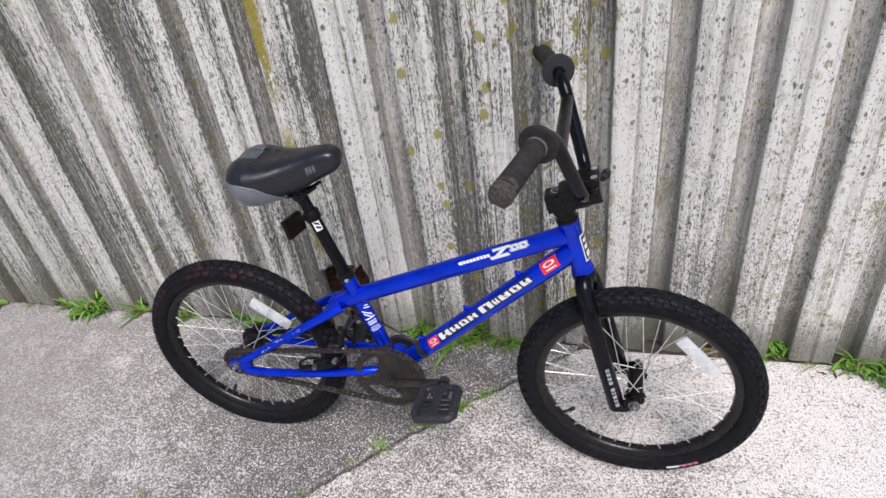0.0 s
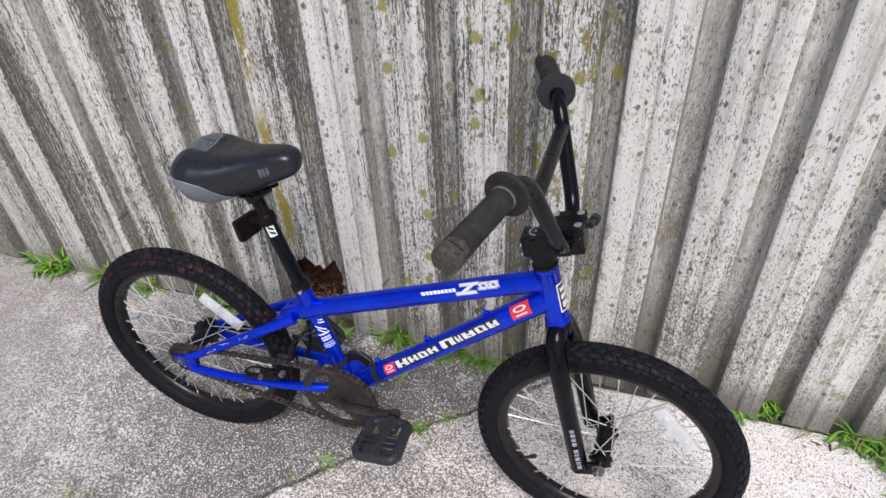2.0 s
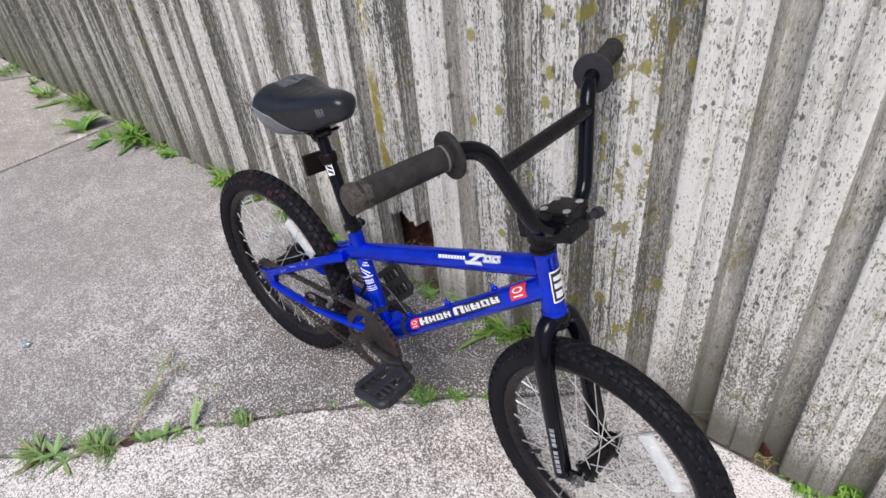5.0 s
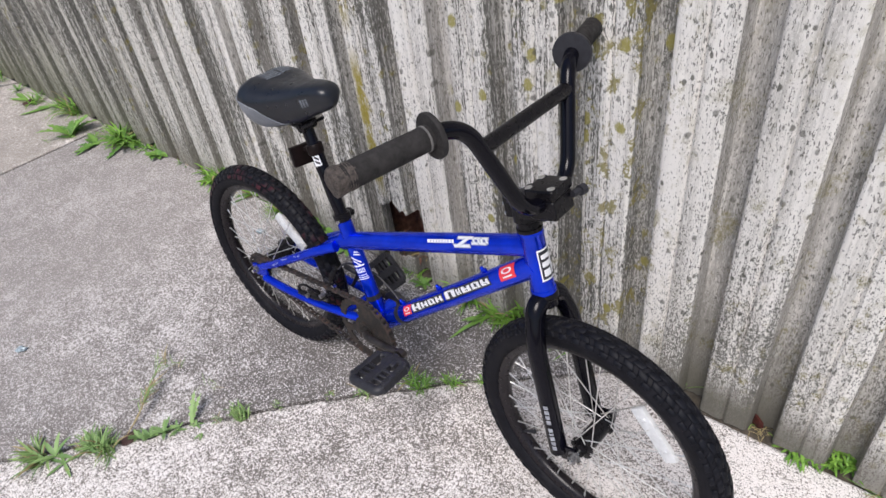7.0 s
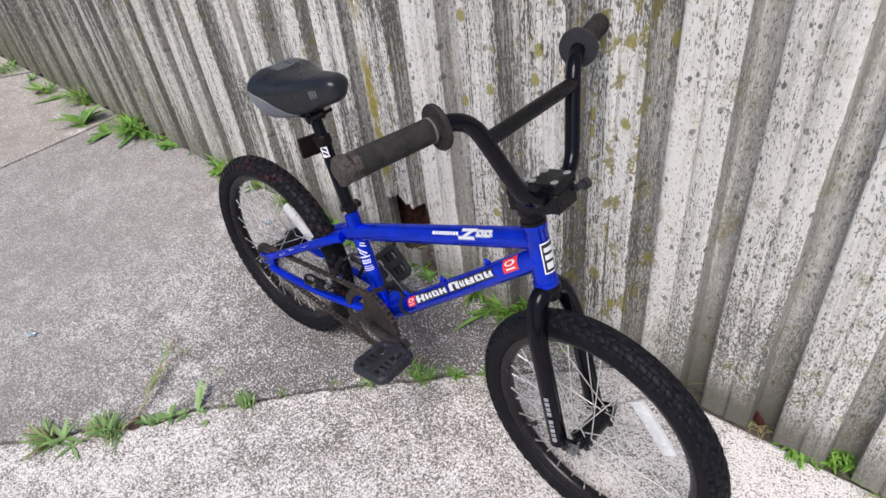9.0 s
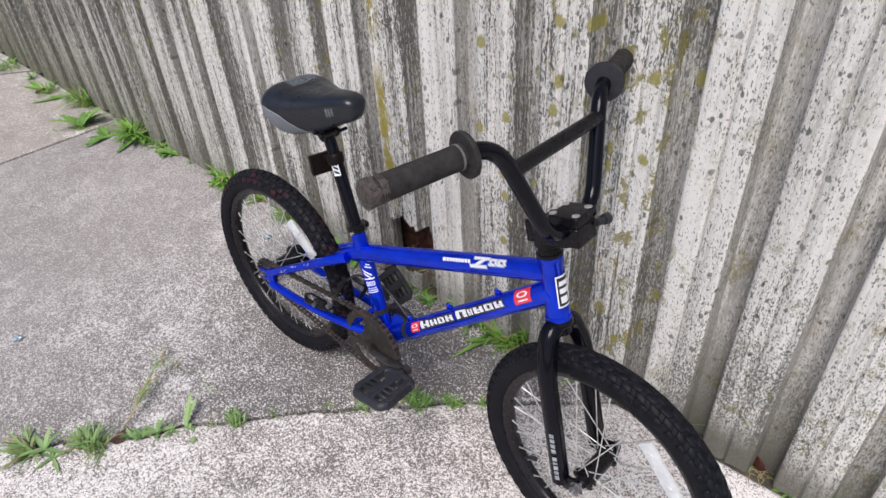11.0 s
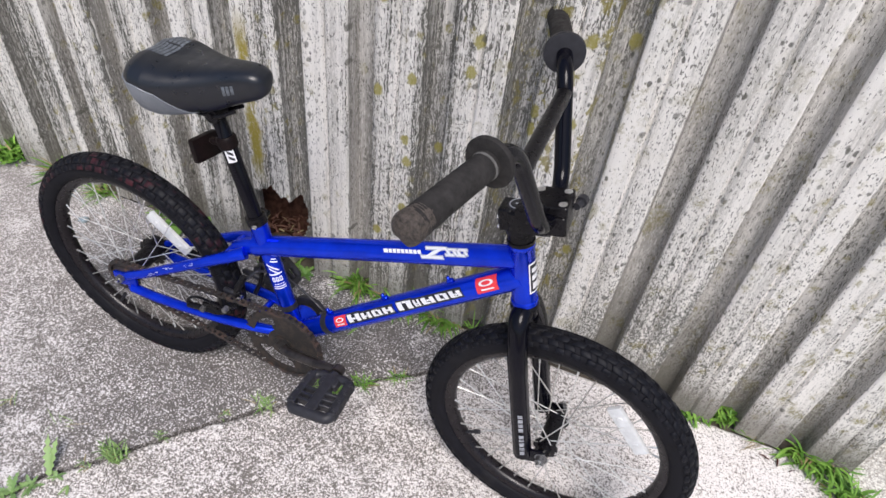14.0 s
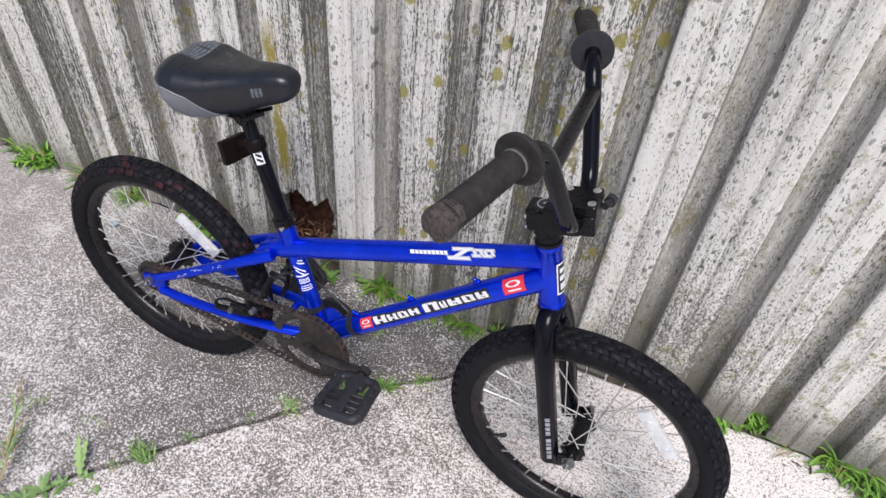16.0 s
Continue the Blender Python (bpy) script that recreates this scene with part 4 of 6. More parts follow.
def frame_parts(bike):
    f = new("frame")
    f.parent = bike
    tagged(f, "royal-blue welded steel frame")
    blue = M["blue"]

    def tb(name, pts, r, mat=blue, segs=28, flat=1.0):
        bm = bmesh.new()
        tube(bm, pts, r, segs, flat=flat)
        return part(name, bm, mat, f, angle=50)

    top = tb("top_tube", TT, 0.0185)
    down = tb("down_tube", [DT[0], DT[1]], 0.0205)
    st = tb("seat_tube", [BB, ST_TOP], 0.0158)
    bm = bmesh.new()
    tube(bm, [HT_BOT, HT_BOT.lerp(HT_TOP, 0.06), HT_BOT.lerp(HT_TOP, 0.07), HT_BOT.lerp(HT_TOP, 0.93), HT_BOT.lerp(HT_TOP, 0.94), HT_TOP], [0.0212, 0.0212, 0.0196, 0.0196, 0.0208, 0.0208], 32)
    head = part("head_tube", bm, blue, f, angle=50)
    bm = bmesh.new()
    rod(bm, BB + Vector((0, -0.036, 0)), BB + Vector((0, 0.036, 0)), 0.0265, segs=32)
    part("bottom_bracket_shell", bm, blue, f)
    # gusset bulges where the tubes are welded
    bm = bmesh.new()
    tube(bm, [TT[0] + Vector((-0.010, 0, -0.004)), TT[0] + Vector((0.016, 0, 0.0065))], [0.0205, 0.0188], 24)
    part("weld", bm, blue, f)
    # stays
    for s in (-1, 1):
        a = Vector((0.262, 0.019 * s, 0.407))
        pts = [a, Vector((0.228, 0.034 * s, 0.391)), Vector((0.176, 0.042 * s, 0.359)), Vector((0.060, 0.052 * s, 0.285)), Vector((0.004, 0.055 * s, 0.252))]
        tb("seat_stay", curve_pts(pts, 6), [0.0125 - 0.0035 * min(1, i / 20) for i in range(25)], segs=18)
        pts = [BB + Vector((-0.01, 0.026 * s, 0.004)), Vector((0.280, 0.042 * s, 0.243)), Vector((0.19, 0.050 * s, 0.2325)), Vector((0.08, 0.054 * s, 0.2225)), Vector((0.010, 0.055 * s, 0.221))]
        tb("chain_stay", curve_pts(pts, 6), 0.0098, segs=18)
        bm = bmesh.new()
        m = Matrix.Translation((-0.008, 0.054 * s, AXLE_Z - 0.002))
        block(bm, (0.048, 0.0070, 0.030), m @ Matrix.Rotation(radians(-14), 4, "Y"), 0.003, 2)
        block(bm, (0.024, 0.0066, 0.044), m @ Matrix.Translation((0.018, 0, -0.002)), 0.003, 2)
        part("dropout", bm, blue, f, angle=30)
    bm = bmesh.new()
    tube(bm, [(0.229, -0.036, 0.390), (0.229, 0.036, 0.390)], 0.0115, 16)
    tube(bm, [(0.284, 0, 0.418), (0.254, 0, 0.406), (0.228, 0, 0.392)], [0.0165, 0.016, 0.0125], 18)
    part("stay_bridge", bm, blue, f)
    bm = bmesh.new()
    rod(bm, (0.272, -0.04, 0.232), (0.272, 0.04, 0.232), 0.007, segs=12)
    part("stay_bridge", bm, blue, f)
    # cable stops on the down tube
    L = (DT[1] - DT[0]).normalized()
    for s in (0.104, 0.245, 0.390):
        bm = bmesh.new()
        p = on_tube(*DT, 0.0225, s, -4)
        block(bm, (0.013, 0.009, 0.006), Matrix.Translation(p) @ Matrix.Rotation(radians(-41), 4, "Y"), 0.002, 1)
        block(bm, (0.005, 0.007, 0.010), Matrix.Translation(p + Vector((-0.003, 0, 0.002))) @ Matrix.Rotation(radians(-41), 4, "Y"), 0.0015, 1)
        part("cable_stop", bm, blue, f)
    # dark bands near the bottom bracket
    bm = bmesh.new()
    tube(bm, [DT[0] + L * 0.083, DT[0] + L * 0.097], 0.0216, 28)
    part("band", bm, M["black_plastic"], f, "dull dark band")
    S = (ST_TOP - BB).normalized()
    bm = bmesh.new()
    tube(bm, [BB + S * 0.052, BB + S * 0.064], 0.0166, 24)
    part("band", bm, M["black_plastic"], f, "dull dark band")
    # printing
    lettering("top_tube_print", TT, 0.0185, 0.266, [0.008] + [0.0060] * 8, 38, 62, top, "small white bar print", 0.0014, 0.002, False)
    badge = [(0.341, 0.376, 24, 36, 0.002), (0.351, 0.361, 34, 70, -0.022), (0.334, 0.371, 68, 80, 0.002)]
    for q in (0.379, 0.397):
        badge += [(q, q + 0.014, 30, 38, 0.002), (q - 0.001, q + 0.003, 36, 58, 0.005), (q + 0.010, q + 0.014, 36, 58, 0.005), (q - 0.003, q + 0.011, 56, 64, 0.002)]
    outlined_marks("top_tube_badge", TT, 0.0185, badge, top, "white strokes with silver edges", [M["white"], M["silver"]])
    lettering("down_tube_print", DT, 0.0205, 0.157, [0.030, 0.022, 0.021, 0.022, -0.007, 0.032, 0.013, 0.026, 0.023, 0.022], 43, 84, down, "white block print with black outline", 0.0046, 0.004, True, tall=(0, 5))
    for s0, w, a0, a1 in ((0.121, 0.030, 36, 92), (0.442, 0.040, 24, 94)):
        bm = bmesh.new()
        decal(bm, DT, 0.0205 + 0.0005, s0, s0 + w, a0, a1, -0.002, idx=0)
        am = (a0 + a1) / 2
        # a white lens shape with a red core, and a bar below it
        for rad, off, mi in ((1.0, 0.0009, 1), (0.62, 0.0013, 0)):
            mid, hw, ha = s0 + w * 0.5, w * 0.34 * rad, (a1 - a0) * 0.2 * rad
            ring = [bm.verts.new(on_tube(*DT, 0.0205 + off, mid + hw * math.cos(t), am - (a1 - a0) * 0.1 + ha * math.sin(t))) for t in (2 * math.pi * k / 20 for k in range(20))]
            fc = bm.faces.new(ring)
            fc.material_index = mi
        decal(bm, DT, 0.0205 + 0.0009, s0 + w * 0.2, s0 + w * 0.8, am + (a1 - a0) * 0.24, am + (a1 - a0) * 0.34, 0, idx=1)
        bmesh.ops.recalc_face_normals(bm, faces=bm.faces)
        part("red_sticker", bm, [M["red"], M["white"]], down, "red sticker with a white lens mark")
    fw = Vector((1, 0, 0))
    bm = bmesh.new()
    hb = (HT_BOT, HT_TOP)
    decal(bm, hb, 0.0201, 0.027, 0.083, -46, 46, 0, fw, 0)
    decal(bm, hb, 0.0204, 0.030, 0.080, -40, 40, 0, fw, 1)
    for s0, s1, a0, a1 in ((0.066, 0.074, -30, 32), (0.052, 0.061, -30, 32), (0.035, 0.047, -8, 30), (0.035, 0.074, -30, -14)):
        decal(bm, hb, 0.0208, s0, s1, a0, a1, 0, fw, 0)
    bmesh.ops.recalc_face_normals(bm, faces=bm.faces)
    part("head_badge", bm, [M["white"], M["ink"]], head, "white and black shield badge")
    marks = [(0.108, 0.110, 12, 96, 0.0), (0.1125, 0.1145, 12, 96, 0.0)]
    marks += [(0.1175, 0.1195, a, a + 13, 0.0) for a in (18, 36, 54, 72)]
    marks += [(0.1245, 0.1265, a, a + 17, 0.0) for a in (20, 44, 68)] + [(0.1245, 0.1345, a, a + 6, 0.0) for a in (20, 34, 46, 58, 70, 82)] + [(0.1325, 0.1345, a, a + 15, 0.0) for a in (20, 46, 70)]
    marks += [(0.1395, 0.1425, 10, 98, 0.0), (0.146, 0.150, 30, 84, 0.016), (0.154, 0.158, 24, 90, 0.016), (0.166, 0.169, 14, 60, 0.006), (0.172, 0.1745, 18, 50, 0.004)]
    bm = bmesh.new()
    for s0, s1, a0, a1, skew in marks:
        decal(bm, (BB, ST_TOP), 0.0163, s0, s1, a0, a1, skew, fw)
    bmesh.ops.recalc_face_normals(bm, faces=bm.faces)
    part("seat_tube_print", bm, M["white"], st, "worn white striped print")
    stay = (Vector((0.176, -0.042, 0.359)), Vector((0.060, -0.052, 0.285)))
    rnd = random.Random(41)
    for s0, n, a0, a1 in ((0.004, 9, 50, 78), (0.060, 6, 36, 60), (0.100, 8, 66, 92)):
        bm = bmesh.new()
        for _ in range(n):
            q, w, g = s0 + 0.026 * rnd.random(), rnd.uniform(0.003, 0.011), rnd.uniform(a0, a1)
            decal(bm, stay, 0.0103, q, q + w, g, g + rnd.uniform(3, 7), rnd.uniform(-0.002, 0.002))
        bmesh.ops.recalc_face_normals(bm, faces=bm.faces)
        part("paint_chips", bm, M["silver"], f, "worn pale scratches in the paint")
    return f


def fork_parts(bike):
    f = new("fork")
    f.parent = bike
    f.matrix_basis = STEER
    tagged(f, "gloss black steel fork")
    axis = (HT_BOT - HT_TOP).normalized()
    bm = bmesh.new()
    tube(bm, [HT_BOT + axis * 0.001, HT_BOT + axis * 0.004, HT_BOT + axis * 0.010, HT_BOT + axis * 0.013], [0.0215, 0.0228, 0.0228, 0.0195], 32)
    part("lower_headset", bm, M["black_metal"], f, "black headset cup")
    bm = bmesh.new()
    tube(bm, [HT_TOP - axis * 0.0005, HT_TOP - axis * 0.006, HT_TOP - axis * 0.0065, HT_TOP - axis * 0.026], [0.0212, 0.0212, 0.0190, 0.0176], 32)
    part("upper_headset", bm, M["black_metal"], f, "black headset and spacer")
    c = HT_BOT + axis * 0.014
    for s in (-1, 1):
        end = Vector((0.846, 0.055 * s, 0.236))
        knee = c + axis * 0.062 + Vector((0.002, 0.050 * s, 0))
        pts = [c + Vector((-0.001, 0.002 * s, 0.006)), c + Vector((0.001, 0.030 * s, -0.004)), knee, end]
        cp = bent(pts, 0.045, 10)
        rr = [0.0172 - 0.0012 * (i / (len(cp) - 1)) for i in range(len(cp))]
        bm = bmesh.new()
        tube(bm, cp, rr, 22)
        leg = part("fork_leg", bm, M["black_paint"], f)
        bm = bmesh.new()
        m = Matrix.Translation((0.866, 0.055 * s, 0.243))
        block(bm, (0.040, 0.006, 0.030), m @ Matrix.Rotation(radians(-25), 4, "Y"), 0.003, 2)
        part("dropout", bm, M["black_paint"], f)
        if s < 0:
            tb = (knee.lerp(end, 0.5), end)
            lettering("leg_print", tb, 0.0166, 0.0, [0.008, 0.0085, 0.0085, 0.009, -0.006, 0.009, 0.0055, 0.009, 0.008, 0.009], 50, 84, leg, "silver bar print on black", 0.0024, 0, False, up=Vector((1, 0, 0)), mats=[M["leg_print"], M["ink"]])
    bm = bmesh.new()
    rod(bm, c + axis * -0.012, c + axis * 0.012, 0.0178, 0.019, 24)
    part("crown", bm, M["black_paint"], f)
    return f


def bars_parts(bike):
    h = new("handlebar")
    h.parent = bike
    h.matrix_basis = TURN.inverted()
    tagged(h, "tall black handlebar with crossbar")
    C = Vector((0.760, 0, 0.709))
    line = [Vector((0.658, 0.306, 0.851)), Vector((0.7095, 0.124, 0.864)), Vector((0.7615, 0.056, 0.7065)), Vector((0.7615, -0.056, 0.7065)), Vector((0.7077, -0.131, 0.868)), Vector((0.6575, -0.306, 0.852))]
    bm = bmesh.new()
    tube(bm, bent(line, 0.042, 9), 0.0117, 26)
    part("bar", bm, M["black_paint"], h)
    bm = bmesh.new()
    a, b = line[2].lerp(line[1], 0.76), line[3].lerp(line[4], 0.73)
    rod(bm, a, b, 0.0110, segs=20)
    part("crossbar", bm, M["black_metal"], h, "scuffed black crossbar")
    # stem
    ax = (HT_TOP - HT_BOT).normalized()
    sb = HT_TOP + ax * 0.0395
    bm = bmesh.new()
    rot = Matrix.Rotation(radians(-15), 4, "Y")
    tube(bm, [sb - ax * 0.0215, sb - ax * 0.0195, sb + ax * 0.0190, sb + ax * 0.0210], [0.0195, 0.0218, 0.0218, 0.0195], 32)
    block(bm, (0.022, 0.036, 0.037), Matrix.Translation(sb + Vector((-0.017, 0, 0.001))) @ rot, 0.006, 3)
    block(bm, (0.052, 0.046, 0.040), Matrix.Translation(sb.lerp(C, 0.55) + Vector((0, 0, -0.003))) @ rot, 0.006, 2)
    block(bm, (0.046, 0.052, 0.032), Matrix.Translation(C + rot.to_3x3() @ Vector((0.003, 0, -0.0125))) @ rot, 0.006, 3)
    stem = part("stem", bm, M["black_metal"], h, "black clamp stem")
    bm = bmesh.new()
    block(bm, (0.050, 0.054, 0.016), Matrix.Translation(C + rot.to_3x3() @ Vector((0.003, 0, 0.0125))) @ rot, 0.005, 3)
    part("face_plate", bm, M["black_metal"], stem)
    bm = bmesh.new()
    cap = sb + ax * 0.0210
    tube(bm, [cap, cap + ax * 0.003, cap + ax * 0.004], [0.0165, 0.0165, 0.0145], 28)
    part("top_cap", bm, M["black_plastic"], stem, "black cap with pale ring print")
    bm = bmesh.new()
    lathe(bm, [(0.0118, 0.0), (0.0135, 0.0), (0.0135, 0.0004), (0.0118, 0.0004)], 28, Matrix.Translation(cap + ax * 0.0042) @ rot @ Matrix.Rotation(radians(90), 4, "X"), closed=True)
    block(bm, (0.009, 0.003, 0.0006), Matrix.Translation(cap + ax * 0.0044) @ rot)
    block(bm, (0.003, 0.010, 0.0006), Matrix.Translation(cap + ax * 0.0045) @ rot)
    part("cap_print", bm, M["silver"], stem, "silver ring print")
    for px, py, pz in ((0.020, -0.017, 0.0195), (0.020, 0.017, 0.0195), (-0.018, -0.017, 0.0195), (-0.018, 0.017, 0.0195)):
        bm = bmesh.new()
        p = C + rot.to_3x3() @ Vector((px, py, pz))
        tube(bm, [p - ax * 0.003, p + ax * 0.0018, p + ax * 0.0018, p - ax * 0.001], [0.0058, 0.0058, 0.0032, 0.0026], 16)
        part("bolt", bm, M["steel"], stem, "zinc socket bolt")
    for py in (-0.016, 0.016):
        for dz in (-0.008, 0.008):
            bm = bmesh.new()
            p = sb + rot.to_3x3() @ Vector((-0.0245, py * 0.75, dz))
            rod(bm, p + Vector((0.006, 0, 0)), p + Vector((-0.0045, 0, 0)), 0.0042, segs=12)
            part("bolt", bm, M["chrome"], stem, "zinc socket bolt")
    bm = bmesh.new()
    p = C + Vector((0.034, 0.030, 0.004))
    rod(bm, p + Vector((-0.004, -0.012, 0)), p + Vector((0, 0.004, 0)), 0.0055, segs=14)
    rod(bm, p + Vector((0, 0.002, 0)), p + Vector((0.002, 0.012, 0)), 0.0085, segs=14)
    part("adjuster", bm, M["black_plastic"], stem, "small black cable knob")
    # grips
    for s in (-1, 1):
        inner, outer = Vector((0.7025, 0.149, 0.8625)) if s > 0 else Vector((0.6960, -0.172, 0.8640)), Vector((0.6575, 0.308 * s, 0.851))
        d = (outer - inner).normalized()
        g = new("grip")
        g.parent = h
        tagged(g, "worn ribbed black rubber grip with flange")
        bm = bmesh.new()
        L = (outer - inner).length
        pts, rr = [], []
        nrib = 40
        for i in range(nrib * 2 + 1):
            t = i / (nrib * 2)
            pts.append(inner + d * (0.004 + (L - 0.014) * t))
            rr.append(0.0158 + 0.0008 * t + (0.0006 if i % 2 else 0.0))
        tube(bm, pts, rr, 24)
        part("sleeve", bm, M["grip"], g, angle=60)
        bm = bmesh.new()
        tube(bm, [inner + d * x for x in (-0.003, -0.002, 0.003, 0.005, 0.006)], [0.018, 0.0295, 0.0305, 0.0295, 0.018], 36)
        part("flange", bm, M["grip"] if s < 0 else M["black_plastic"], g, "round rubber flange")
        if s < 0:
            bm = bmesh.new()
            tube(bm, [inner + d * x for x in (0.010, 0.011, 0.013, 0.014)], [0.0150, 0.0170, 0.0170, 0.0150], 28)
            part("wear_band", bm, M["wear"], g, "pale worn band")
        bm = bmesh.new()
        tube(bm, [outer + d * x for x in (-0.030, -0.027, -0.020, -0.017, -0.013, -0.006, -0.001, 0.002, 0.003)], [0.0160, 0.0168, 0.0171, 0.0166, 0.0173, 0.0178, 0.0171, 0.0130, 0.006] if s < 0 else [0.0165, 0.0172, 0.0174, 0.0174, 0.0178, 0.0182, 0.0176, 0.0140, 0.006], 28)
        for v in bm.verts:
            v.co += Vector([noise.noise(v.co * 90 + Vector((k * 7, 0, 0))) * (0.0018 if s < 0 else 0.0006) for k in range(3)])
        part("end_plug", bm, M["grip_end"] if s < 0 else M["grip"], g, "scuffed frayed brown end" if s < 0 else "black rubber end")
    return h


def seat_parts(bike):
    s = new("saddle")
    s.parent = bike
    tagged(s, "charcoal vinyl saddle with grey sides")
    # stations: x, half width, top z, bottom z
    st = [(0.0845, 0.028, 0.724, 0.680), (0.090, 0.050, 0.738, 0.658), (0.100, 0.066, 0.748, 0.652), (0.117, 0.076, 0.753, 0.649), (0.138, 0.078, 0.753, 0.651), (0.160, 0.072, 0.751, 0.657), (0.183, 0.0625, 0.752, 0.665), (0.206, 0.051, 0.755, 0.674), (0.228, 0.042, 0.759, 0.683), (0.250, 0.0345, 0.765, 0.697), (0.272, 0.0305, 0.769, 0.709), (0.290, 0.0265, 0.771, 0.718), (0.302, 0.023, 0.768, 0.725), (0.310, 0.015, 0.762, 0.734), (0.3125, 0.006, 0.753, 0.742)]
    xs = np.array(st)
    to = lambda v: 0.0845 + (v - 0.086) * 0.905

    def seam(x):
        """Height of the join between the dark cover and the grey sides."""
        return 0.7225 - 0.03 * (x - 0.09) - 0.35 * max(0, x - 0.135) - 0.75 * max(0, x - 0.160)

    def at(x):
        return [float(np.interp(x, xs[:, 0], xs[:, c])) for c in (1, 2, 3)]

    def sect(x, ang):
        """Skin point at station x; ang 0 at the top middle, 90 at the drive-side rim, 180 underneath."""
        hw, zt, zb = at(x)
        a = radians(ang)
        cy, cz = -math.sin(a), math.cos(a)
        zm = zb + (zt - zb) * 0.68
        if cz > 0:
            y = hw * math.copysign(abs(cy) ** 0.72, cy)
            z = zm + (zt - zm) * abs(cz) ** 0.92
        else:
            y = hw * math.copysign(abs(cy) ** 0.55, cy) * (1 - 0.26 * abs(cz))
            z = zm - (zm - zb) * abs(cz) ** 0.85
        if cz > 0 and x < 0.2:
            z -= 0.004 * math.exp(-(y / 0.016) ** 2) * min(1.0, (0.2 - x) / 0.06)
        return Vector((x, y, z))

    bm = bmesh.new()
    xx = [0.086, 0.0875, 0.09, 0.094, 0.1, 0.108] + list(np.linspace(0.118, 0.3, 60)) + [0.308, 0.316, 0.323, 0.329, 0.333, 0.336, 0.338]
    xx = [to(v) for v in xx]
    N = 96
    rings = [[bm.verts.new(sect(x, 360 * j / N)) for j in range(N)] for x in xx]
    for i in range(len(rings) - 1):
        for j in range(N):
            f = bm.faces.new((rings[i][j], rings[i][(j + 1) % N], rings[i + 1][(j + 1) % N], rings[i + 1][j]))
            c = f.calc_center_median()
            jm = (j + 0.5) / N * 360
            jm = min(jm, 360 - jm)
            hw, zt, zb = at(c.x)
            lim = seam(c.x)
            f.material_index = 1 if (c.z < lim and c.x < 0.25 and jm < 150) else 0
    bm.faces.new(rings[0][::-1])
    bm.faces.new(rings[-1])
    bmesh.ops.smooth_vert(bm, verts=bm.verts, factor=0.4, use_axis_x=True, use_axis_y=True, use_axis_z=True)
    bmesh.ops.recalc_face_normals(bm, faces=bm.faces)
    body = part("cover", bm, [M["saddle"], M["saddle_grey"]], s, "charcoal vinyl cover with grey lower sides", angle=80)
    # raised piping along the colour join
    for sd in (1, -1):
        pts = []
        for x in np.linspace(0.09, 0.20, 30):
            best = min((abs(sect(x, a).z - seam(x)), a) for a in range(40, 150))[1]
            p = sect(x, best)
            pts.append(Vector((p.x, p.y * sd, p.z)) + Vector((0, -0.0002 * sd, 0)))
        bm = bmesh.new()
        tube(bm, pts, 0.0012, 6)
        part("piping", bm, M["saddle_grey"], body)
    # printed panels
    def panel(x0, x1, a0, a1, bars, mat, label, slant=0.0):
        bm = bmesh.new()
        for k in range(bars):
            t0, t1 = k / bars, (k + 0.72) / bars
            q = []
            for i in range(4):
                for j in range(4):
                    x = x0 + (x1 - x0) * (t0 + (t1 - t0) * i / 3) + slant * (j / 3 - 0.5)
                    p = sect(x, a0 + (a1 - a0) * j / 3)
                    nrm = Vector((0, -math.sin(radians(a0 + (a1 - a0) * j / 3)), math.cos(radians(a0 + (a1 - a0) * j / 3)) + 0.3)).normalized()
                    q.append(bm.verts.new(p + nrm * 0.0006))
            for i in range(3):
                for j in range(3):
                    bm.faces.new((q[i * 4 + j], q[i * 4 + j + 1], q[i * 4 + j + 5], q[i * 4 + j + 4]))
        bmesh.ops.recalc_face_normals(bm, faces=bm.faces)
        part("print", bm, mat, body, label)

    panel(0.103, 0.147, -26, 10, 6, M["badge_grey"], "silver-grey bar print", 0.006)
    panel(0.252, 0.272, 92, 112, 3, M["badge_grey"], "small silver-grey bar print")
    # underside, rails and post
    bm = bmesh.new()
    for sd in (-1, 1):
        tube(bm, bent([(0.120, 0.026 * sd, 0.676), (0.140, 0.020 * sd, 0.668), (0.225, 0.016 * sd, 0.671), (0.255, 0.010 * sd, 0.690)], 0.015, 4), 0.0035, 10)
    part("rail", bm, M["black_metal"], s, "black steel seat rails")
    bm = bmesh.new()
    c = Vector((0.2145, 0, 0.662))
    up = (c - ST_TOP).normalized()
    rod(bm, c + Vector((0, -0.017, 0.008)), c + Vector((0, 0.017, 0.008)), 0.0125, 0.0125, 24)
    rod(bm, c + Vector((0, -0.021, 0.008)), c + Vector((0, 0.021, 0.008)), 0.006, 0.006, 6)
    part("clamp", bm, M["black_metal"], s, "black seat clamp")
    bm = bmesh.new()
    low = ST_TOP - up * 0.03
    tube(bm, [low, c - up * 0.034, c - up * 0.030, c + up * 0.006], [0.0132, 0.0132, 0.0120, 0.0120], 24)
    post = part("seat_post", bm, M["black_paint"], bike, "black seat post")
    bm = bmesh.new()
    tb = (low, c)
    decal(bm, tb, 0.0136, 0.150, 0.186, 28, 92, 0, Vector((1, 0, 0)), 0)
    for k in range(3):
        decal(bm, tb, 0.0140, 0.155 + 0.009 * k, 0.160 + 0.009 * k, 38, 76, 0.006, Vector((1, 0, 0)), 1)
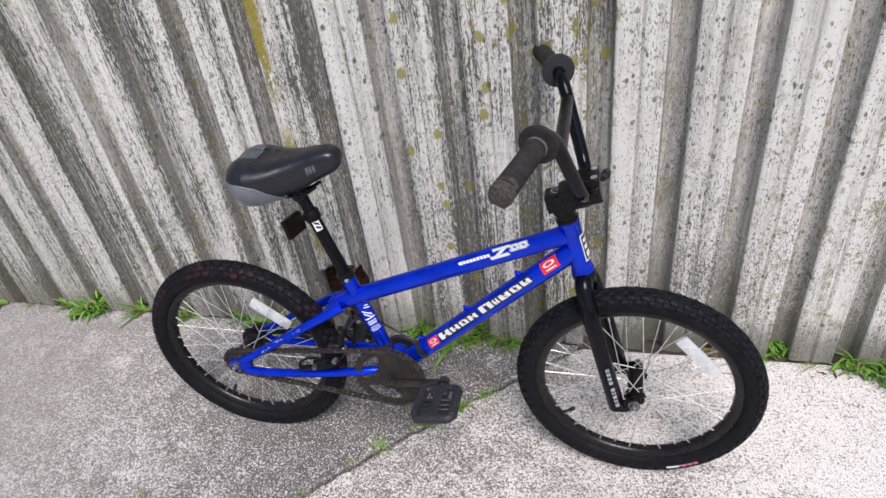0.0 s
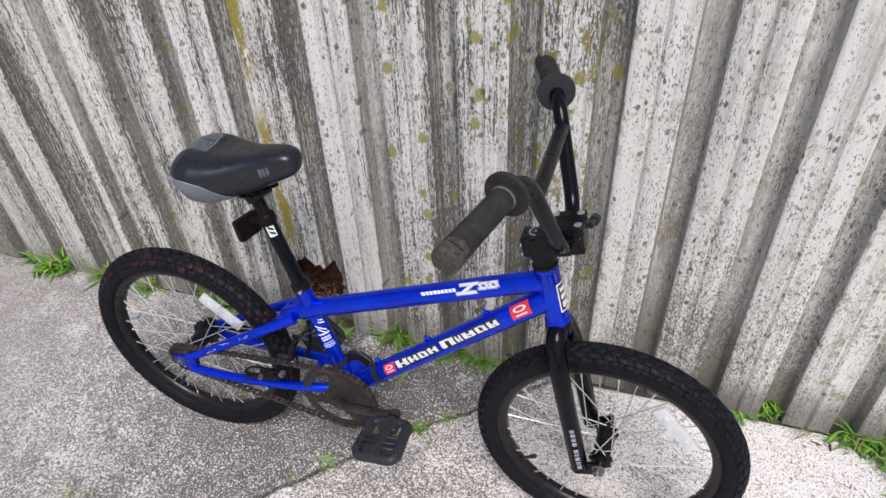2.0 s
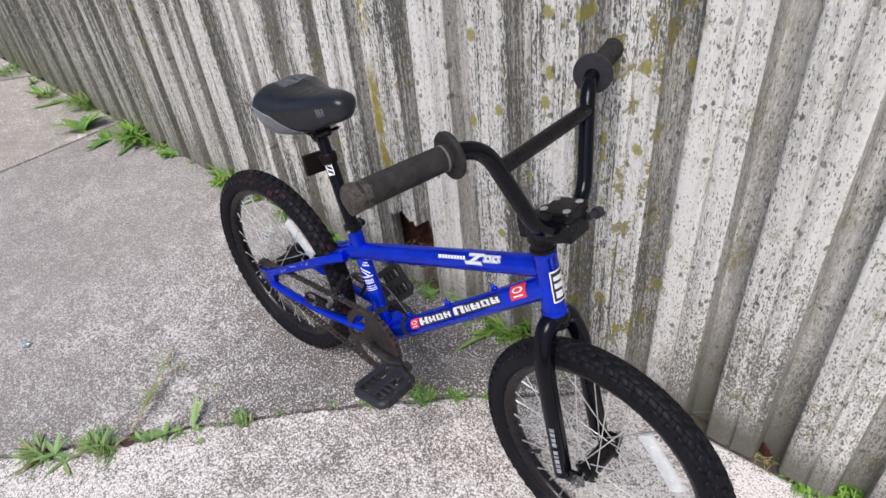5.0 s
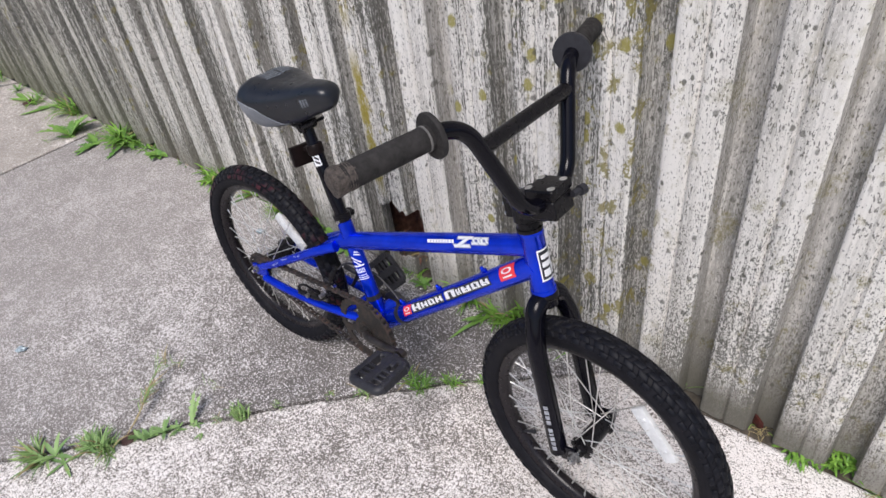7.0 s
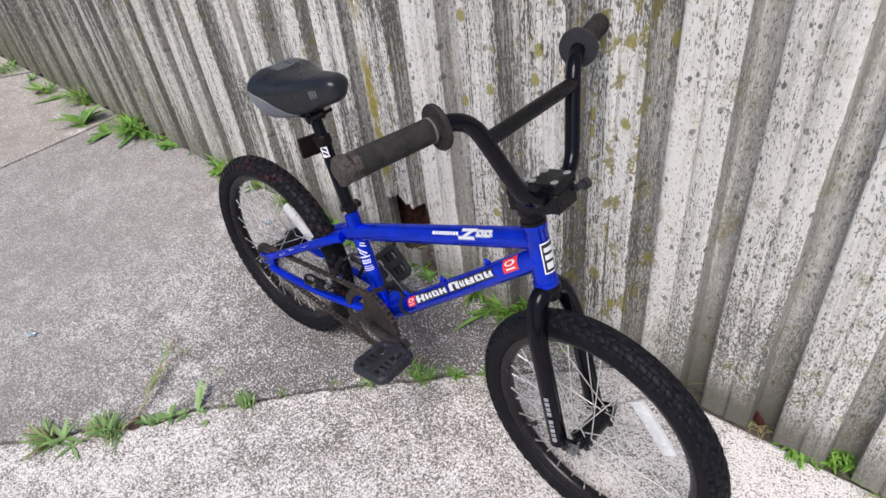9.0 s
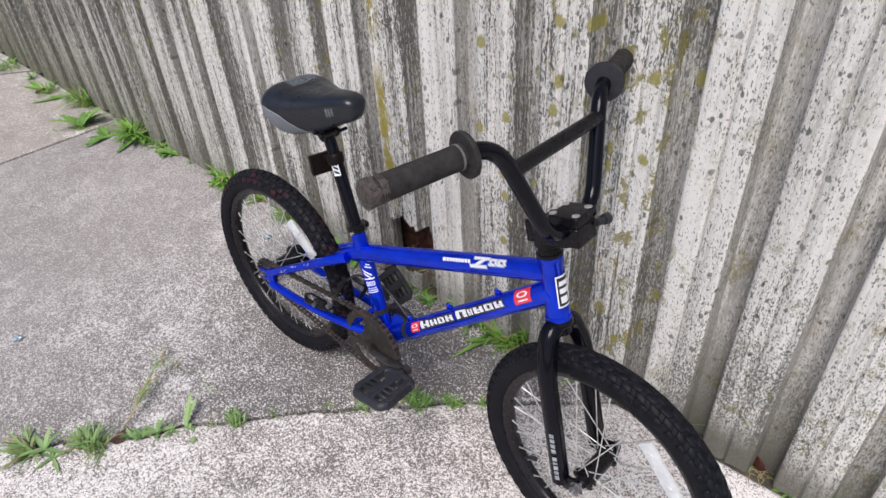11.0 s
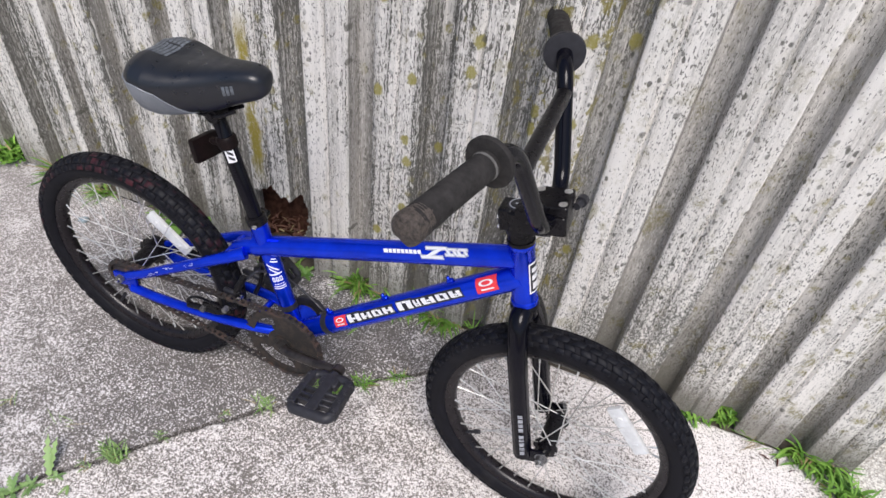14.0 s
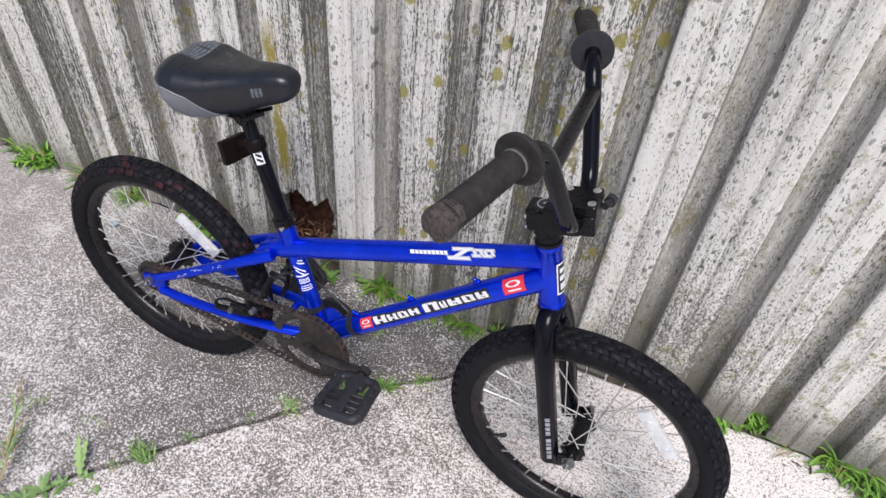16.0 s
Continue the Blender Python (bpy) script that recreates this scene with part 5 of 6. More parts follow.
    bmesh.ops.recalc_face_normals(bm, faces=bm.faces)
    part("post_print", bm, [M["white"], M["ink"]], post, "white patch with black bars")
    bm = bmesh.new()
    tube(bm, [ST_TOP - up * 0.006, ST_TOP - up * 0.004, ST_TOP + up * 0.010, ST_TOP + up * 0.011], [0.0165, 0.0185, 0.0185, 0.0150], 28)
    block(bm, (0.020, 0.012, 0.012), Matrix.Translation(ST_TOP + up * 0.003 + Vector((0.0, 0.022, 0))), 0.002, 1)
    col = part("seat_collar", bm, M["black_metal"], bike, "black seat collar")
    bm = bmesh.new()
    p = ST_TOP + up * 0.003
    rod(bm, p + Vector((0.010, -0.019, 0)), p + Vector((0.010, -0.023, 0)), 0.0042, segs=12)
    part("bolt", bm, M["chrome"], col, "zinc bolt")
    # rear reflector on its bracket
    bm = bmesh.new()
    tube(bm, [c - up * 0.054, c - up * 0.050, c - up * 0.036, c - up * 0.033], [0.0150, 0.0168, 0.0168, 0.0150], 20)
    block(bm, (0.026, 0.010, 0.010), Matrix.Translation((0.208, 0, 0.612)), 0.002, 1)
    m = Matrix.Translation((0.181, 0.003, 0.592)) @ Matrix.Rotation(radians(-12), 4, "Z") @ Matrix.Rotation(radians(-15), 4, "Y")
    block(bm, (0.013, 0.052, 0.042), m, 0.004, 2)
    ref = part("rear_reflector", bm, M["housing"], bike, "dark red rear reflector in a black housing")
    bm = bmesh.new()
    block(bm, (0.006, 0.045, 0.035), m @ Matrix.Translation((-0.0065, 0, 0)), 0.002, 2)
    part("lens", bm, M["red_lens"], ref, "dark red lens")
    return s


def drive_parts(bike):
    c = new("crankset")
    c.parent = bike
    tagged(c, "rusty one-piece crank with brown chainring")
    Y = -0.047
    # chainring: rim, teeth, and a web with two wide openings
    bm = bmesh.new()
    segs, R0 = 144, 0.0775
    rad = [0.012, 0.026, 0.033, 0.044, 0.055, 0.0645, 0.070, R0]

    def opening(a, r):
        a = (math.degrees(a) + 360) % 360
        if not 0.033 < r < 0.0645:
            return False
        mid = (r - 0.033) / (0.0645 - 0.033)
        pad = 14 if mid < 0.3 else 3
        return any(lo + pad < a < hi - pad for lo, hi in ((108, 196), (206, 298)))

    for y0, flip in ((Y - 0.0018, False), (Y + 0.0018, True)):
        g = []
        for k in range(segs):
            a = 2 * math.pi * k / segs
            row = [Vector((r * math.cos(a), y0, r * math.sin(a))) for r in rad]
            row.append(Vector(((R0 + (0.0052 if k % 4 in (1, 2) else 0.0)) * math.cos(a), y0, (R0 + (0.0052 if k % 4 in (1, 2) else 0.0)) * math.sin(a))))
            g.append([bm.verts.new(p + BB) for p in row])
        for k in range(segs):
            a = 2 * math.pi * (k + 0.5) / segs
            for i in range(len(rad)):
                if i + 1 < len(rad) and opening(a, (rad[i] + rad[i + 1]) / 2):
                    continue
                q = (g[k][i], g[k][i + 1], g[(k + 1) % segs][i + 1], g[(k + 1) % segs][i])
                bm.faces.new(q[::-1] if flip else q)
    bm.verts.ensure_lookup_table()
    half = len(bm.verts) // 2
    side = [e for e in bm.edges if len(e.link_faces) == 1]
    n = half
    vid = {v: i for i, v in enumerate(bm.verts)}
    vl = list(bm.verts)
    for e in side:
        a, b = vid[e.verts[0]], vid[e.verts[1]]
        if a < n and b < n:
            bm.faces.new((vl[a], vl[b], vl[b + n], vl[a + n]))
    bmesh.ops.delete(bm, geom=[v for v in bm.verts if not v.link_faces], context="VERTS")
    bmesh.ops.recalc_face_normals(bm, faces=bm.faces)
    part("chainring", bm, M["ring"], c, "rust-brown toothed chainring", angle=30)
    bm = bmesh.new()
    rod(bm, BB + Vector((0, -0.062, 0)), BB + Vector((0, 0.062, 0)), 0.012, segs=20)
    rod(bm, BB + Vector((0, -0.052, 0)), BB + Vector((0, -0.040, 0)), 0.020, segs=24)
    rod(bm, BB + Vector((0, 0.036, 0)), BB + Vector((0, 0.042, 0)), 0.022, segs=24)
    part("spindle", bm, M["ring"], c)
    bm = bmesh.new()
    lathe(bm, [(0.014, 0.046), (0.036, 0.046), (0.038, 0.048), (0.038, 0.054), (0.035, 0.056), (0.014, 0.056)], 36, Matrix.Translation(BB))
    part("far_guard", bm, M["black_plastic"], c, "black disc beside the crank")
    L, phi = 0.140, radians(15.5)
    for s in (-1, 1):
        d = Vector((math.cos(phi), 0, math.sin(phi))) * (L if s < 0 else -L)
        tip = BB + d
        pts = [BB + Vector((0, 0.050 * s, 0)) + d * 0.02, BB + Vector((0, 0.062 * s, 0)) + d * 0.10, BB + d * 0.3 + Vector((0, 0.069 * s, 0)), BB + d * 0.8 + Vector((0, 0.078 * s, 0)), tip + Vector((0, 0.081 * s, 0))]
        bm = bmesh.new()
        cp = curve_pts(pts, 6)
        tube(bm, cp, [0.0098 - 0.0015 * (i / len(cp)) for i in range(len(cp))], 16, flat=0.75)
        rod(bm, tip + Vector((0, 0.074 * s, 0)), tip + Vector((0, 0.087 * s, 0)), 0.0115, segs=20)
        part("crank_arm", bm, M["crank"], c, "worn dark crank arm")
        # pedal
        p = new("pedal")
        p.parent = bike
        tagged(p, "black plastic platform pedal")
        roll = radians(-10 if s < 0 else 44)
        p.matrix_basis = Matrix.Translation(tip) @ Matrix.Rotation(roll, 4, "Y")
        yc = 0.139 * s
        bm = bmesh.new()
        rod(bm, (0, 0.090 * s, 0), (0, 0.186 * s, 0), 0.0095, 0.008, 16)
        part("spindle", bm, M["black_plastic"], p)
        for sx in (-1, 1):
            bm = bmesh.new()
            block(bm, (0.015, 0.076, 0.020), Matrix.Translation((0.038 * sx, yc, 0)) @ Matrix.Rotation(radians(-3 * sx * s), 4, "Z"), 0.005, 3)
            for k in range(4):
                block(bm, (0.006, 0.006, 0.0235), Matrix.Translation((0.041 * sx, yc + (k - 1.5) * 0.019, 0)), 0.0015, 1)
            part("side_rail", bm, M["black_plastic"], p)
        bm = bmesh.new()
        tube(bm, bent([(-0.040, yc + 0.030 * s, 0), (-0.034, yc + 0.043 * s, 0), (0.034, yc + 0.043 * s, 0), (0.040, yc + 0.030 * s, 0)], 0.012, 5), 0.0098, 14, flat=0.85)
        part("end_rail", bm, M["black_plastic"], p)
        bm = bmesh.new()
        tube(bm, bent([(-0.040, yc - 0.028 * s, 0), (-0.030, yc - 0.041 * s, 0), (0.030, yc - 0.041 * s, 0), (0.040, yc - 0.028 * s, 0)], 0.012, 5), 0.0098, 14, flat=0.85)
        part("end_rail", bm, M["black_plastic"], p)
        bm = bmesh.new()
        block(bm, (0.022, 0.080, 0.018), Matrix.Translation((0, yc, 0)), 0.006, 3)
        block(bm, (0.036, 0.026, 0.016), Matrix.Translation((0, yc - 0.030 * s, 0)), 0.006, 3)
        part("core", bm, M["black_plastic"], p)
        for k in (-0.002, 0.011, 0.023):
            bm = bmesh.new()
            block(bm, (0.074, 0.0065, 0.016), Matrix.Translation((0, yc + k * s, 0)), 0.0015, 1)
            part("rib", bm, M["black_plastic"], p)
    # chain round both sprockets
    r1, r2 = 0.0795, 0.0335
    a, b = Vector((BB.x, BB.z)), Vector((REAR.x, REAR.z))
    d = (a - b)
    base = math.atan2(d.y, d.x)
    off = math.acos((r1 - r2) / d.length)
    path = []
    for k in range(41):
        t = base + off - 2 * off * k / 40
        path.append(a + Vector((math.cos(t), math.sin(t))) * r1)
    for k in range(31):
        t = base - off - (2 * math.pi - 2 * off) * k / 30
        path.append(b + Vector((math.cos(t), math.sin(t))) * r2)
    path.append(path[0])
    step = 0.0127
    total = sum((path[i + 1] - path[i]).length for i in range(len(path) - 1))
    nl = int(round(total / step / 2)) * 2
    step = total / nl
    pts, i, acc = [], 0, 0.0
    for k in range(nl):
        want = k * step
        while acc + (path[i + 1] - path[i]).length < want:
            acc += (path[i + 1] - path[i]).length
            i += 1
        seg = path[i + 1] - path[i]
        pts.append(path[i] + seg * ((want - acc) / seg.length))
    bm = bmesh.new()
    for k in range(nl):
        p, q = pts[k], pts[(k + 1) % nl]
        P, Q = Vector((p.x, Y, p.y)), Vector((q.x, Y, q.y))
        rod(bm, P + Vector((0, -0.0045, 0)), P + Vector((0, 0.0045, 0)), 0.0036, segs=8)
        dd = (Q - P).normalized()
        n = Vector((-dd.z, 0, dd.x))
        for sd in (-1, 1):
            y = (0.0036 if k % 2 else 0.0050) * sd
            ring_a, ring_b = [], []
            for ring, yy in ((ring_a, y - 0.0007), (ring_b, y + 0.0007)):
                for o, h in ((-0.003, 0.0022), (0.0, 0.0042), (0.0032, 0.0040), (0.0063, 0.0028), (0.0095, 0.0040), (0.0127, 0.0042), (0.0157, 0.0022)):
                    ring.append(bm.verts.new(P + dd * o + n * h * 0.85 + Vector((0, yy, 0))))
                for o, h in ((0.0157, 0.0022), (0.0127, 0.0042), (0.0095, 0.0040), (0.0063, 0.0028), (0.0032, 0.0040), (0.0, 0.0042), (-0.003, 0.0022)):
                    ring.append(bm.verts.new(P + dd * o - n * h * 0.85 + Vector((0, yy, 0))))
            bm.faces.new(ring_a)
            bm.faces.new(ring_b[::-1])
            for j in range(len(ring_a)):
                jj = (j + 1) % len(ring_a)
                bm.faces.new((ring_a[j], ring_b[j], ring_b[jj], ring_a[jj]))
    bmesh.ops.recalc_face_normals(bm, faces=bm.faces)
    part("chain", bm, M["chain"], bike, "rusty brown roller chain", smooth=False)
    # rear brake caliper between the tyre and the seat tube
    k = new("rear_brake")
    k.parent = bike
    tagged(k, "black rear brake caliper")
    for s in (-1, 1):
        bm = bmesh.new()
        tube(bm, curve_pts([(0.254, 0.012 * s, 0.270), (0.254, 0.034 * s, 0.292), (0.254, 0.040 * s, 0.327), (0.262, 0.026 * s, 0.354)], 5), 0.0075, 10, flat=0.6)
        part("arm", bm, M["black_metal"], k)
        bm = bmesh.new()
        block(bm, (0.040, 0.010, 0.012), Matrix.Translation((0.235, 0.030 * s, 0.300)), 0.003, 1)
        part("pad", bm, M["black_plastic"], k)
        bm = bmesh.new()
        rod(bm, (0.262, 0.040 * s, 0.312), (0.262, 0.048 * s, 0.312), 0.005, segs=12)
        part("bolt", bm, M["chrome"], k, "zinc bolt")
    bm = bmesh.new()
    tube(bm, curve_pts([(0.270, -0.03, 0.355), (0.285, -0.02, 0.372), (0.300, 0.0, 0.36), (0.33, 0.026, 0.33), (0.40, 0.022, 0.29), on_tube(*DT, 0.024, 0.08, -4)], 6), 0.0023, 8)
    part("cable", bm, M["black_plastic"], k, "thin black brake cable")
    # greasy bracket beside the chain stay
    bm = bmesh.new()
    tube(bm, curve_pts([(0.152, -0.060, 0.252), (0.156, -0.061, 0.272), (0.181, -0.062, 0.288), (0.211, -0.062, 0.288), (0.240, -0.060, 0.284), (0.258, -0.052, 0.296)], 5), 0.0040, 10, flat=0.7)
    tube(bm, curve_pts([(0.150, -0.060, 0.252), (0.185, -0.062, 0.262), (0.225, -0.062, 0.272), (0.250, -0.058, 0.288)], 5), 0.0062, 10, flat=0.6)
    block(bm, (0.034, 0.012, 0.022), Matrix.Translation((0.205, -0.058, 0.272)) @ Matrix.Rotation(radians(-14), 4, "Y"), 0.004, 2)
    part("chain_guide", bm, M["black_metal"], bike, "greasy black bracket by the chain")
    for x, z in ((0.191, 0.266), (0.243, 0.291)):
        bm = bmesh.new()
        rod(bm, (x, -0.060, z), (x, -0.071, z), 0.0058, segs=6)
        part("bracket_bolt", bm, M["nut"], bike, "dull zinc bolt", angle=20)


def bicycle():
    b = tagged(new("bicycle"), "royal-blue child's dirt bicycle with black tyres, leaning on the fence", "bicycle")
    b.matrix_world = BASE
    frame_parts(b)
    fork_parts(b)
    bars_parts(b)
    seat_parts(b)
    drive_parts(b)
    wheel("rear_wheel", REAR, False, b)
    wheel("front_wheel", FRONT, True, b)
    # prints and small fittings sit beside their tube, under the same assembly
    for ob in list(b.children_recursive):
        if ob.parent.parent and ob.parent.parent.parent == b:
            ob.matrix_basis = ob.parent.matrix_basis @ ob.matrix_basis
            ob.parent = ob.parent.parent
    return b


# ---- weeds and litter ----
def blade(bm, root, yaw, length, width, lift, droop, idx=0, segs=5, fold=0.25):
    """One grass blade or narrow leaf that rises and bends over."""
    d = Vector((math.cos(yaw), math.sin(yaw), 0))
    side = Vector((-d.y, d.x, 0))
    p, a = Vector(root), radians(lift)
    rows = []
    for i in range(segs + 1):
        t = i / segs
        w = width * (0.55 + 0.9 * t) * (1 - t) ** 0.75 if t > 0.3 else width * (0.55 + 0.9 * t) * 0.8
        up = Vector((0, 0, 1)) * math.cos(a) - d * math.sin(a)
        mid = bm.verts.new(p - up * w * fold)
        rows.append((bm.verts.new(p - side * w), mid, bm.verts.new(p + side * w)))
        p = p + (d * math.cos(a) + Vector((0, 0, 1)) * math.sin(a)) * length / segs
        a -= radians(droop) / segs
        if p.z < 0.004:
            p.z = 0.004
            a = max(a, 0)
    for A, B in zip(rows, rows[1:]):
        for k in (0, 1):
            f = bm.faces.new((A[k], A[k + 1], B[k + 1], B[k]))
            f.material_index = idx


def tuft(x, y, n, length, spread, seed, width=0.0022, lift=(25, 80), droop=(20, 90), label="", lean=None, dry=0.08, z=0.0, mound=0.0):
    """Grass blades; mound lets them spring from stems up to that height."""
    rnd = random.Random(seed)
    bm = bmesh.new()
    for _ in range(n):
        a = rnd.uniform(0, 2 * math.pi) if lean is None else radians(lean[0] + rnd.gauss(0, lean[1]))
        r = spread * math.sqrt(rnd.random())
        o = rnd.uniform(0, 2 * math.pi)
        blade(bm, (r * math.cos(o), r * math.sin(o) * 0.6, mound * rnd.random() * (1 - 0.7 * r / spread)), a, length * rnd.uniform(0.45, 1.1), width * rnd.uniform(0.7, 1.3), rnd.uniform(*lift), rnd.uniform(*droop), 1 if rnd.random() < dry else 0)
    ob = thing("grass_tuft", bm, [M["grass"] if y > 0.9 else M["grass_pale"], M["straw"]], label or "small green grass tuft in a paving crack", "grass", "weeds along the fence and cracks", "stuff", angle=80)
    ob.location = (x, y + 0.018, z + lie(x, y + 0.018))
    return ob


def leafy(x, y, n, length, seed, width=0.008, label="", lobes=True, lift=(5, 45), lean=None):
    """A rosette of weed leaves, each a part; lobed ones have a toothed edge."""
    rnd = random.Random(seed)
    root = tagged(new("weed"), label or "low leafy green weed in the paving crack", "weed", "weeds along the fence and cracks")
    root.location = (x, y + 0.018, lie(x, y + 0.018))
    for k in range(n):
        bm = bmesh.new()
        a = 2 * math.pi * (k + rnd.uniform(-0.4, 0.4)) / n if lean is None else radians(lean[0] + rnd.gauss(0, lean[1]))
        d = Vector((math.cos(a), math.sin(a), 0))
        side = Vector((-d.y, d.x, 0))
        L = length * rnd.uniform(0.6, 1.1)
        el, dr = radians(rnd.uniform(*lift)), radians(rnd.uniform(20, 60))
        p = Vector((0, 0, 0.002))
        rows = []
        m = 11
        for i in range(m + 1):
            t = i / m
            w = width * math.sin(math.pi * min(0.98, 0.12 + 0.86 * t)) ** 0.8 * (1.0 if not lobes or i % 2 else 0.38)
            e = el - dr * t
            up = Vector((0, 0, 1))
            rows.append((bm.verts.new(p - side * w + up * w * 0.3), bm.verts.new(p), bm.verts.new(p + side * w + up * w * 0.3)))
            p = p + (d * math.cos(e) + up * math.sin(e)) * L / m
            p.z = max(p.z, 0.003)
        for A, B in zip(rows, rows[1:]):
            for j in (0, 1):
                bm.faces.new((A[j], A[j + 1], B[j + 1], B[j]))
        part("leaf", bm, M["weed"] if y > 0.9 else M["weed_pale"], root, angle=80)
    return root


def runner(x, y, yaw, length, seed, label):
    """A trailing dry stem with thin blades along it."""
    rnd = random.Random(seed)
    root = tagged(new("weed"), label, "weed", "weeds along the fence and cracks")
    root.location = (x, y + 0.018, lie(x, y + 0.018))
    d = Vector((math.cos(radians(yaw)), math.sin(radians(yaw)), 0))
    side = Vector((-d.y, d.x, 0))
    pts = [d * length * t + side * 0.012 * math.sin(t * 5 + seed) + Vector((0, 0, 0.004 + 0.035 * math.sin(t * 2.6))) for t in (0, 0.2, 0.4, 0.6, 0.8, 1.0)]
    line = curve_pts(pts, 5)
    bm = bmesh.new()
    tube(bm, line, [0.0017 - 0.0010 * i / len(line) for i in range(len(line))], 6)
    part("stem", bm, M["straw"], root, "dry straw-coloured stem")
    for k in range(24):
        p = line[int(len(line) * rnd.uniform(0.25, 0.98))]
        bm = bmesh.new()
        blade(bm, p, radians(yaw) + rnd.gauss(0, 0.6), rnd.uniform(0.025, 0.065), rnd.uniform(0.0012, 0.0024), rnd.uniform(0, 45), rnd.uniform(10, 60), 0)
        part("leaf", bm, M["grass_pale"] if k % 3 else M["straw"], root, angle=80)
    return root


def crumb(name, x, y, size, mat, label, category, seed, z=0.0):
    rnd = random.Random(seed)
    bm = bmesh.new()
    bmesh.ops.create_icosphere(bm, subdivisions=2, radius=1.0)
    for v in bm.verts:
        v.co *= 1 + 0.5 * noise.noise(v.co * 2.2 + Vector((seed, 0, 0)))
        v.co = Vector((v.co.x * size[0] / 2, v.co.y * size[1] / 2, v.co.z * size[2] / 2))
    lo = min(v.co.z for v in bm.verts)
    for v in bm.verts:
        v.co.z -= lo
    ob = thing(name, bm, mat, label, category, smooth=False)
    ob.matrix_world = pose(x, y, z + lie(x, y), 0, 0, rnd.uniform(0, 180))
    return ob


def weeds():
    # along the long crack
    tuft(-0.965, 0.290, 44, 0.078, 0.026, 1, 0.0046, (20, 70), label="broad green grass clump in the long crack", lean=(210, 60))
    leafy(-0.940, 0.315, 6, 0.062, 2, 0.0055, lobes=False, lift=(20, 60))
    leafy(-0.903, 0.318, 5, 0.062, 60, 0.0042, "star of narrow leaves flat on the concrete", False, (3, 16))
    tuft(-0.872, 0.388, 50, 0.065, 0.028, 3, 0.0032, (15, 75), label="green grass clump in the long crack", lean=(150, 90))
    tuft(-0.848, 0.400, 44, 0.070, 0.024, 4, 0.0030, (20, 80))
    leafy(-0.886, 0.372, 6, 0.055, 5, 0.006, lift=(10, 60))
    tuft(-0.905, 0.365, 4, 0.045, 0.01, 61, 0.0018, (40, 80), dry=1.0, label="dry stems in the long crack")
    leafy(-0.812, 0.462, 8, 0.028, 6, 0.006, "small toothed weed in the long crack", lift=(15, 60))
    leafy(-0.792, 0.480, 8, 0.030, 7, 0.0065, "small toothed weed in the long crack", lift=(15, 60))
    leafy(-0.772, 0.508, 7, 0.042, 62, 0.0075, "toothed weed leaves flat on the concrete", lift=(15, 60))
    leafy(-0.750, 0.530, 7, 0.026, 63, 0.005, "small toothed weed in the long crack", lift=(10, 50))
    leafy(-0.722, 0.565, 6, 0.020, 64, 0.004, "small toothed weed in the long crack", lift=(10, 50))
    leafy(-0.735, 0.560, 2, 0.112, 8, 0.0090, label="slender toothed leaves standing from the crack", lift=(35, 50), lean=(105, 7))
    leafy(-0.690, 0.560, 3, 0.024, 65, 0.004, "pale weed leaves on the concrete", lift=(4, 20), lean=(290, 40))
    runner(-0.838, 0.452, 120, 0.235, 9, "dry trailing stem with thin green blades")
    runner(-0.850, 0.462, 108, 0.12, 66, "short trailing stem with thin green blades")
    tuft(-0.935, 0.650, 10, 0.055, 0.04, 10, 0.0015, (8, 45), label="thin trailing grass on the concrete", dry=0.35)
    tuft(-0.80, 0.66, 7, 0.045, 0.02, 67, 0.0012, (5, 30), label="thin grass on the concrete", dry=0.4)
    tuft(-0.655, 0.645, 90, 0.032, 0.026, 11, 0.0024, (35, 85), (20, 80), label="bushy bright green moss-like tuft in the crack")
    tuft(-0.69, 0.605, 12, 0.018, 0.012, 68, 0.0016, (10, 60), dry=0.3)
    tuft(-0.515, 0.81, 14, 0.016, 0.02, 69, 0.0014, (10, 60), dry=0.4)
    tuft(-0.60, 0.715, 18, 0.018, 0.012, 12, 0.0016, (20, 70))
    tuft(-0.45, 0.865, 30, 0.032, 0.022, 13, 0.002, (15, 60), label="short grass tuft under the pedal")
    tuft(-0.36, 0.955, 55, 0.050, 0.035, 14, 0.0024, (20, 65), lean=(30, 70), label="grass tuft in the crack beside the front tyre")
    tuft(-0.285, 1.005, 30, 0.045, 0.022, 15, 0.002, (20, 65))
    tuft(-0.215, 1.055, 20, 0.035, 0.02, 16, 0.002, (20, 60))
    # along the foot of the fence
    tuft(-0.43, 1.258, 100, 0.085, 0.034, 20, 0.0046, (25, 78), (20, 90), label="tall green grass clump at the fence foot", lean=(260, 75))
    tuft(-0.30, 1.258, 130, 0.078, 0.055, 21, 0.0050, (25, 75), (20, 80), label="tall green grass clump behind the front wheel", lean=(265, 70))
    leafy(-0.33, 1.225, 3, 0.12, 22, 0.006, "long strap-leaved weed at the fence foot", False, (10, 35), (235, 25))
    tuft(-0.19, 1.255, 90, 0.075, 0.034, 23, 0.0046, (15, 70), label="green grass clump at the fence foot", lean=(280, 60))
    tuft(-0.10, 1.25, 22, 0.06, 0.02, 24, 0.0025)
    tuft(0.165, 1.285, 14, 0.080, 0.008, 25, 0.0024, (50, 85), (5, 40), label="slender grass in a fence valley")
    tuft(0.494, 1.284, 130, 0.042, 0.042, 26, 0.0042, (0, 65), label="bushy bright green grass clump in a fence valley", lean=(265, 85), mound=0.055, dry=0.0)
